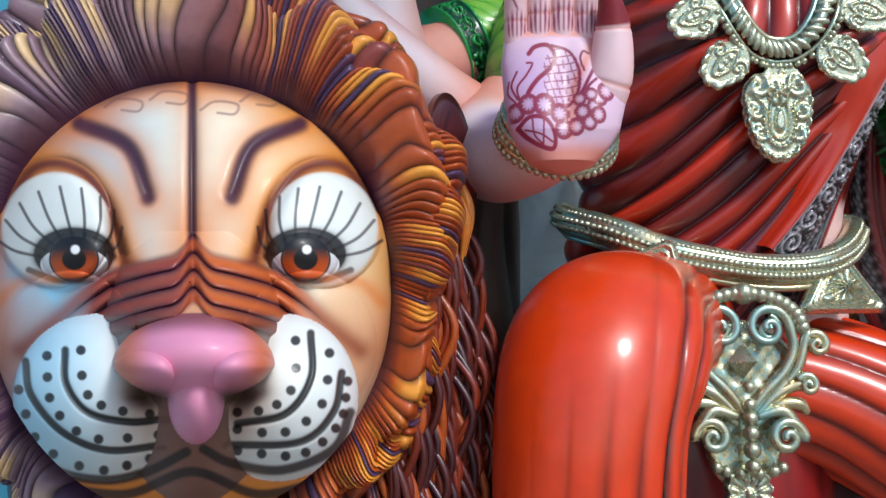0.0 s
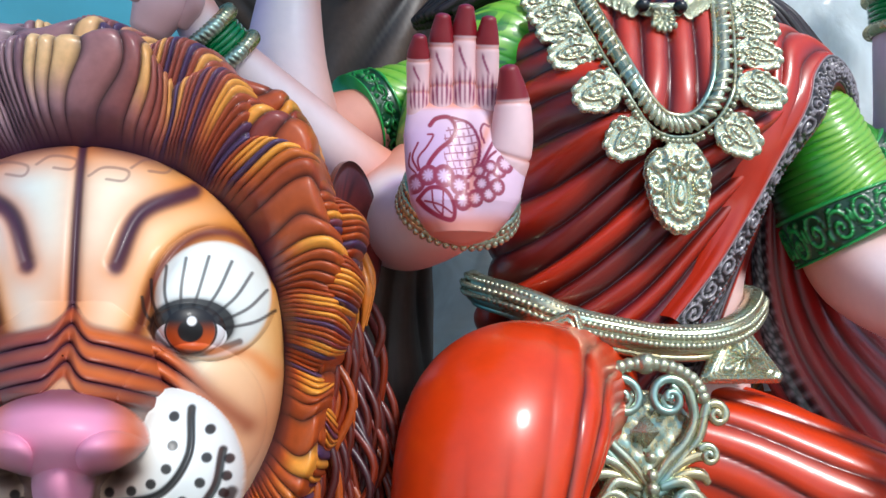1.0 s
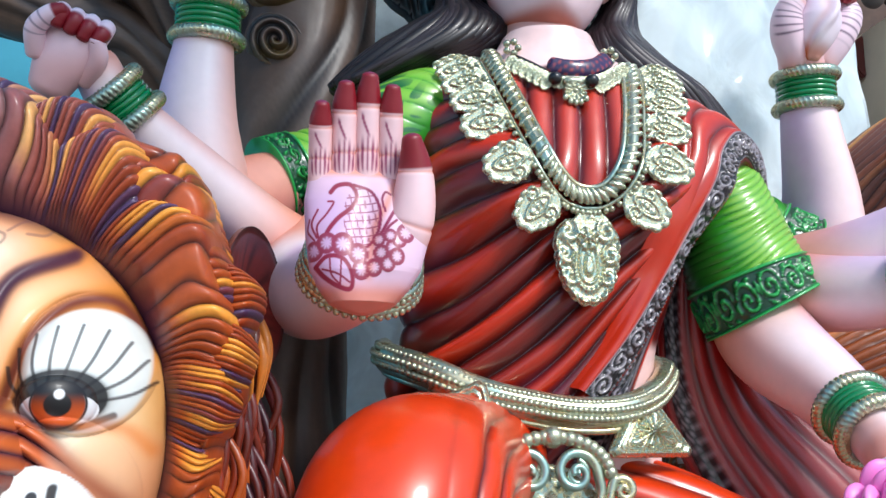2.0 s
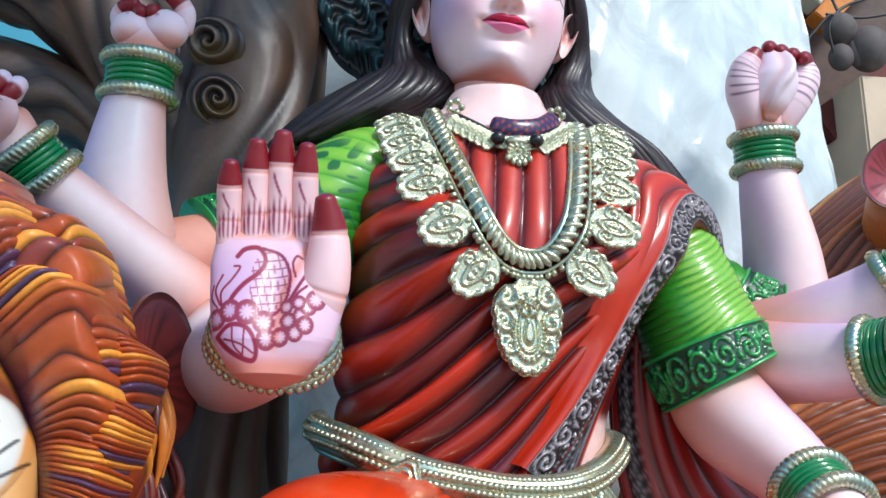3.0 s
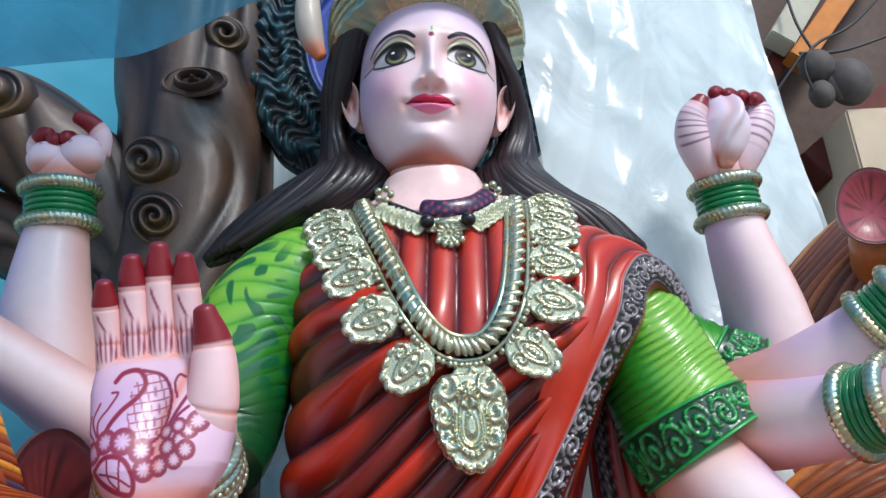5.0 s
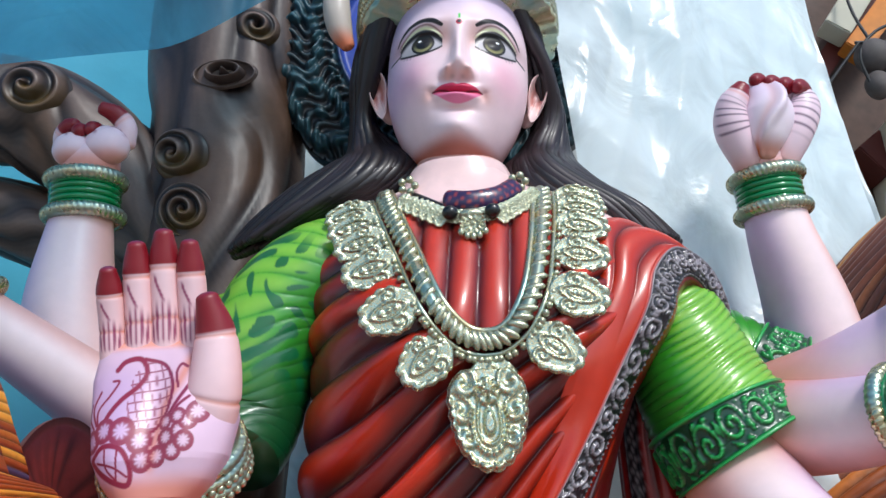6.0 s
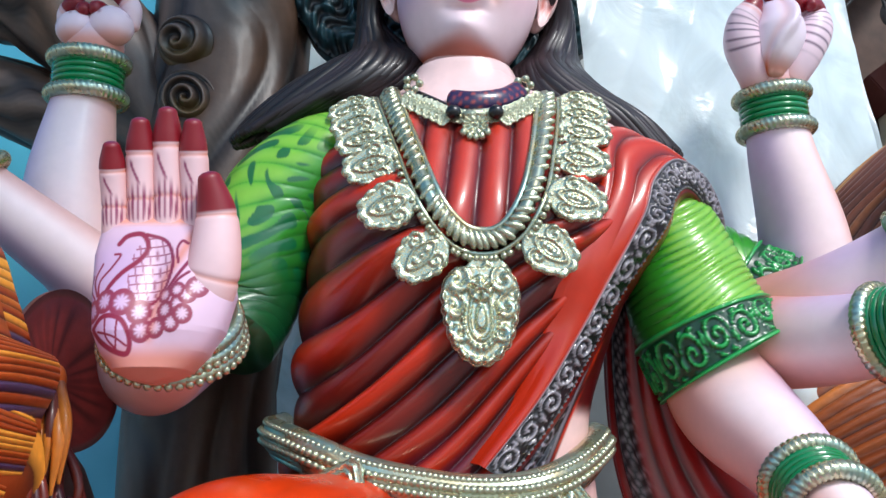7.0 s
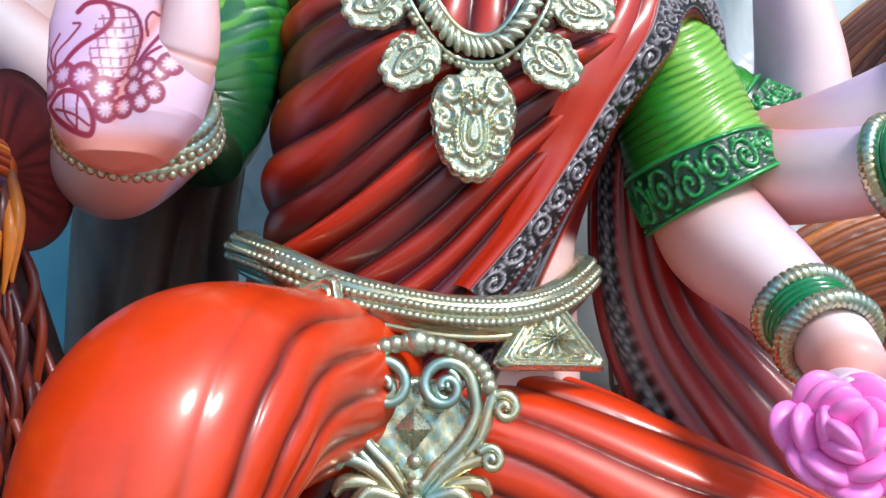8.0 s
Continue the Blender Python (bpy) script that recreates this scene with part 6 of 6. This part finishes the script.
def knot(at, normal, size, turns, hollow=0.0):
    q, w = np.linspace(0.02, 1, 60)[:, None], np.linspace(0, 2 * math.pi, 120, endpoint=False)[None]
    spiral = 0.5 + 0.5 * np.sin(w - q * turns * 2 * math.pi)
    h = size * (0.55 * (1 - q ** 2) + 0.22 * spiral * smooth(1.0, 0.75, q) - hollow * np.exp(-(q / 0.2) ** 2))
    n = unit(np.array(normal, float))
    u = unit(np.cross((0, 0, 1.0), n))
    v = np.cross(n, u)
    wob = size * (1 + 0.08 * np.sin(2 * w + turns))
    g = np.array(at) + u * (q * wob * np.cos(w))[..., None] + v * (q * wob * np.sin(w))[..., None] + n * (h - 0.25 * size)[..., None]
    c = blend(srgb(20, 15, 15), srgb(104, 86, 76), spiral ** 1.7)
    c = blend(c, srgb(110, 88, 40), 0.4 * smooth(0.2, -0.9, np.sin(w) + 0 * q))
    part("knot", Clay().grid(g, c, 0, True, True), [BARK], tree, "spiral carved knot")


knot((-0.003, 1.70, 2.045), (-0.05, -1, -0.15), 0.064, 3.2)
knot((-0.025, 1.695, 2.165), (-0.35, -1, -0.2), 0.058, 2.4, 0.35)
knot((-0.325, 1.715, 2.335), (-0.05, -1, -0.1), 0.072, 2.2)
knot((0.118, 1.715, 2.455), (0.2, -1, -0.3), 0.045, 2.0, 0.5)
q, w = np.linspace(0.02, 1, 50)[:, None], np.linspace(0, 2 * math.pi, 110, endpoint=False)[None]
ex, ez = 0.066 * q * np.cos(w), 0.034 * q * np.sin(w)
h = 0.018 * np.cos(q * 13) * smooth(1.0, 0.8, q) + 0.012 * (1 - q)
c = blend(srgb(26, 20, 22), srgb(92, 78, 72), 0.5 + 0.5 * np.cos(q * 13 + 0 * w))
part("eye_knot", Clay().grid(np.stack([0.06 + ex, 1.70 - h + 0 * w, 2.335 + ez], -1), c, 0, True, True), [BARK], tree, "carved eye shaped hollow with lid lines")

# ---- halo ----
halo = empty("halo_disc", (0.47, 1.74, 2.05), "dark blue carved halo disc behind the statue's head", "halo")
q, w = np.linspace(0.02, 1, 150)[:, None], np.linspace(0, 2 * math.pi, 640, endpoint=False)[None]
lobe = (w * 11 / math.pi) % 2 - 1
petal = np.hypot(lobe * 0.8, (q - 0.84) / 0.17)
leafy = 0.9 * np.cos(petal * 9.0) * smooth(1.25, 1.0, petal) + 0.5 * np.sin(np.arctan2(q - 0.84, 0.17 * lobe) * 9) * smooth(0.35, 0.6, petal) * smooth(1.15, 0.95, petal) + 0.5 * np.sin(q * 90 + 5 * np.cos(w * 22)) * smooth(0.95, 1.2, petal)
on = smooth(0.62, 0.66, q) * smooth(1.0, 0.96, q)
h = 0.013 * on * (smooth(-0.5, 1.0, leafy) + 0.35 * np.sin(w * 66 + 4 * np.sin(q * 30))) + 0.02 * smooth(1.0, 0.9, q) + 0.012 * np.exp(-((q - 0.6) / 0.02) ** 2)
edge_r = 0.355 * (1 + 0.02 * np.abs(np.sin(w * 11)) * smooth(0.8, 1, q))
g = np.stack([0.49 + q * edge_r * np.cos(w), 1.80 - h + 0 * w, 2.445 + q * edge_r * np.sin(w)], -1)
c = blend(srgb(20, 56, 150), blend(srgb(8, 14, 20), srgb(44, 82, 92), 0.7 * smooth(-0.5, 1.0, leafy) + 0.3 * smooth(0.0, 0.9, np.sin(w * 66 + 4 * np.sin(q * 30)))), smooth(0.57, 0.62, q + 0 * w))
carved = Clay().grid(g, c, 0, True, True)
carved.grid(np.stack([g[-1], g[-1] + (0, 0.035, 0), np.array([0.49, 1.84, 2.445]) + (g[-1] - np.array([0.49, 1.80, 2.445])) * 0.02]), srgb(14, 24, 32), 0)
part("carved_disc", carved, [BARK], halo)

# ---- second lion, only its mane, back and ear show ----
lion2 = Clay()


def fur_tube(target, points, strands, tones, seed, n=160, seg=320):
    g = tube_grid(points, n, seg)
    s = np.linspace(0, 1, g.shape[0])[:, None]
    w = np.linspace(0, 2 * math.pi, seg, endpoint=False)[None]
    mid = g.mean(1, keepdims=True)
    ph = w * strands / 2 / math.pi + 0.9 * np.sin(s * 6 + seed) + 0.35 * np.sin(s * 17 + w * 4)
    cell = np.floor(ph)
    rip = np.sin((ph - cell) * math.pi) ** 0.7
    pick = (np.sin(cell * 12.9898 + seed) * 43758.5) % 1
    c = blend(tones[0], tones[1], pick)
    c = blend(c, tones[2], smooth(0.8, 0.9, pick))
    # Strand grooves are painted dark for the shade in them
    c = blend(srgb(36, 14, 16), c, np.clip(rip * 1.3, 0, 1))
    target.grid(mid + (g - mid) * (1 + 0.07 * rip)[..., None], c, 0, True, True)


fur_tube(lion2, [(1.12, 1.98, 1.66, 0.12), (1.3, 1.92, 1.72, 0.17), (1.5, 1.85, 1.85, 0.2), (1.75, 1.8, 1.9, 0.22)], 60, (srgb(92, 52, 40), srgb(130, 70, 40), srgb(176, 120, 60)), 1.0)
fur_tube(lion2, [(1.0, 2.0, 1.2, 0.2), (1.3, 1.92, 1.35, 0.24), (1.6, 1.9, 1.3, 0.28), (1.9, 1.9, 1.2, 0.3)], 60, (srgb(150, 76, 24), srgb(112, 48, 22), srgb(190, 110, 40)), 2.0)
lion2.tube([(1.3, 1.95, 1.2, 0.16), (1.3, 1.9, 0.6, 0.11), (1.3, 1.85, 0.05, 0.1)], srgb(120, 60, 28), 0)
lion2.tube([(1.75, 1.95, 1.2, 0.16), (1.75, 1.95, 0.6, 0.11), (1.75, 1.9, 0.05, 0.1)], srgb(120, 60, 28), 0)
FURM = 0
ear(lion2, (1.30, 1.60, 1.935), (-0.25, -1, -0.1), 0.066, 0.072, srgb(150, 60, 74), False)
lion2.tube([(1.32, 1.64, 1.9, 0.05), (1.42, 1.75, 1.85, 0.09), (1.5, 1.8, 1.8, 0.1)], srgb(150, 90, 40), 0)
lion2.thing("rear_lion_statue", [FUR], "brown maned lion statue with a pink ear standing behind", "statue")


# ---- plastic sheets and tarpaulin ----
def sheet(name, left, right, bottom, top, y, mat, label, category, folds, seed, sag=0.0, slant=0.0):
    u, v = np.meshgrid(np.linspace(0, 1, 150), np.linspace(0, 1, 130))
    x0, x1 = left[0] + (left[1] - left[0]) * v, right[0] + (right[1] - right[0]) * v
    x = x0 + (x1 - x0) * u
    z = bottom + (top - bottom) * v + sag * (1 - v) * np.sin(u * math.pi * 1.3 + seed)
    d = 0.022 * np.sin(u * folds + 2 * np.sin(v * 3 + seed)) + 0.01 * np.sin(u * folds * 2.3 + 7 * v + seed) + 0.006 * np.abs(np.sin(u * folds * 2.1 - 13 * v)) * np.sin(v * 7 + seed) + 0.007 * np.abs(np.sin(u * 9 + v * 31 + seed)) + 0.006 * np.abs(np.sin(u * 21 - v * 17 + 2 * np.sin(v * 9))) + slant * (u - 0.5) * 2
    return Clay().grid(np.stack([x, y + d, z], -1), (1, 1, 1), 0, False).thing(name, [mat], label, category)


sheet("plastic_sheet", (0.78, 0.665), (1.44, 1.33), 1.25, 3.2, 1.80, WHITE_FILM, "white translucent plastic sheet hanging in folds", "plastic sheet", 7, 0.4, 0.0, 0.13)
sheet("plastic_sheet", (0.98, 0.9), (1.50, 1.34), 1.2, 3.2, 2.02, WHITE_FILM, "white translucent plastic sheet hanging behind another", "plastic sheet", 11, 2.0)
sheet("plastic_sheet", (0.08, 0.05), (0.75, 0.8), 0.6, 3.2, 2.2, WHITE_FILM, "dusty white plastic sheet hanging behind the tree", "plastic sheet", 9, 1.1)
# the blue sheet sags over the branch; its unseen run over the yard in front is added to shade and tint the left
u, v = np.meshgrid(np.linspace(0, 1, 120), np.linspace(0, 1, 150))
bx = -1.5 + u * (1.76 + 0.45 * v)
by = 1.60 - 1.5 * v
bz = 2.322 + 0.012 * np.sin(u * 9.0) + 0.55 * v ** 0.7 + 0.05 * np.sin(u * 9 + v * 4) * v + 0.012 * np.sin(u * 31 + 6 * v) * np.sin(v * 23) + 0.13 * smooth(0.82, 1.0, u) * (1 - v)
Clay().grid(np.stack([bx, by, bz], -1), (1, 1, 1), 0, False).thing("blue_sheet_extended", [BLUE_FILM], "blue translucent plastic sheet over a branch, its unseen front added to tint the light", "plastic sheet")
sheet("tarpaulin", (-2.6, -2.6), (0.2, 0.15), 0.02, 3.6, 2.35, TEAL, "teal tarpaulin hung up behind the tree", "tarpaulin", 8, 0.2)

# ---- corner of the building behind ----
slab("plaster_block", (1.74, 2.3, 0.0), (2.5, 2.59, 2.525), PLASTER, "beige plastered block with a chipped edge", "block", "structure")
# This slab carries the shade behind the beams as its colour
slab("recess_shade_slab", (1.5, 2.56, 2.3), (3.2, 2.595, 3.6), RECESS_SHADE, "dark slab painted as the shade under the eaves", "boarding", "structure")


def beam(name, p, q, w, mat, label):
    p, q = Vector(p), Vector(q)
    bm = bmesh.new()
    bmesh.ops.create_cube(bm, size=1)
    for v in bm.verts:
        v.co = Vector((v.co.x * w, v.co.y * w, v.co.z * (q - p).length))
    bmesh.ops.bevel(bm, geom=bm.edges[:], offset=0.004, segments=2, affect="EDGES")
    me = bpy.data.meshes.new(name)
    bm.to_mesh(me)
    bm.free()
    me.materials.append(mat)
    ob = new(name, me)
    ob.matrix_world = Matrix.Translation((p + q) / 2) @ (q - p).to_track_quat("Z", "Y").to_matrix().to_4x4()
    return tagged(ob, label, "beam", "beams under the eaves")


REDWOOD = material("red_timber", srgb(92, 34, 24), rough=0.6, grain=0.25, size=25, bump=0.3)
OCHRE = material("ochre_timber", srgb(196, 120, 40), rough=0.6, grain=0.25, size=25, bump=0.3)
PALE = material("pale_board", srgb(190, 186, 168), rough=0.7, grain=0.12, size=14, bump=0.3)
beam("roof_beam", (1.38, 2.5, 2.44), (2.0, 2.5, 3.18), 0.06, REDWOOD, "dark red timber beam under the eaves")
beam("roof_beam", (1.71, 2.44, 2.76), (2.1, 2.44, 3.2), 0.07, OCHRE, "ochre painted timber beam under the eaves")
beam("roof_beam", (1.66, 2.42, 2.82), (1.95, 2.42, 3.2), 0.08, PALE, "pale flaking timber beam under the eaves")
beam("roof_beam", (1.7, 2.5, 2.42), (2.5, 2.5, 3.0), 0.11, REDWOOD, "dark red timber beam under the eaves")
bundle = empty("gourd_bundle", (1.74, 2.3, 2.55), "cluster of dried sooty gourds hung on wire", "gourds")
for cx, cz, rx, rz, tone in ((1.69, 2.665, 0.05, 0.052, 1.0), (1.775, 2.61, 0.062, 0.072, 1.2), (1.685, 2.575, 0.036, 0.042, 0.9), (1.735, 2.60, 0.03, 0.05, 0.8)):
    part("gourd", Clay().ball((cx, 2.30, cz), (rx, rx * 0.9, rz), (1, 1, 1), 0, 24, 30), [SOOT], bundle, "dried round gourd")
for pts in ([(1.66, 2.29, 2.56), (1.645, 2.28, 2.66), (1.70, 2.28, 2.73), (1.82, 2.28, 2.79), (2.0, 2.3, 2.95)], [(1.64, 2.28, 2.70), (1.76, 2.28, 2.70), (1.9, 2.28, 2.74), (2.1, 2.3, 2.82)], [(1.52, 2.3, 2.55), (1.58, 2.29, 2.62), (1.65, 2.28, 2.70)], [(1.69, 2.29, 2.7), (1.68, 2.33, 2.85), (1.70, 2.38, 3.1)]):
    part("wire", Clay().tube([(*p, 0.0045) for p in pts], (1, 1, 1), 0, 40, 8), [WIRE], bundle, "black wire")
part("wire", Clay().tube([(1.575, 2.55, 2.7, 0.004), (1.575, 2.55, 3.3, 0.004)], (1, 1, 1), 0, 8, 8), [WIRE], bundle, "black wire")
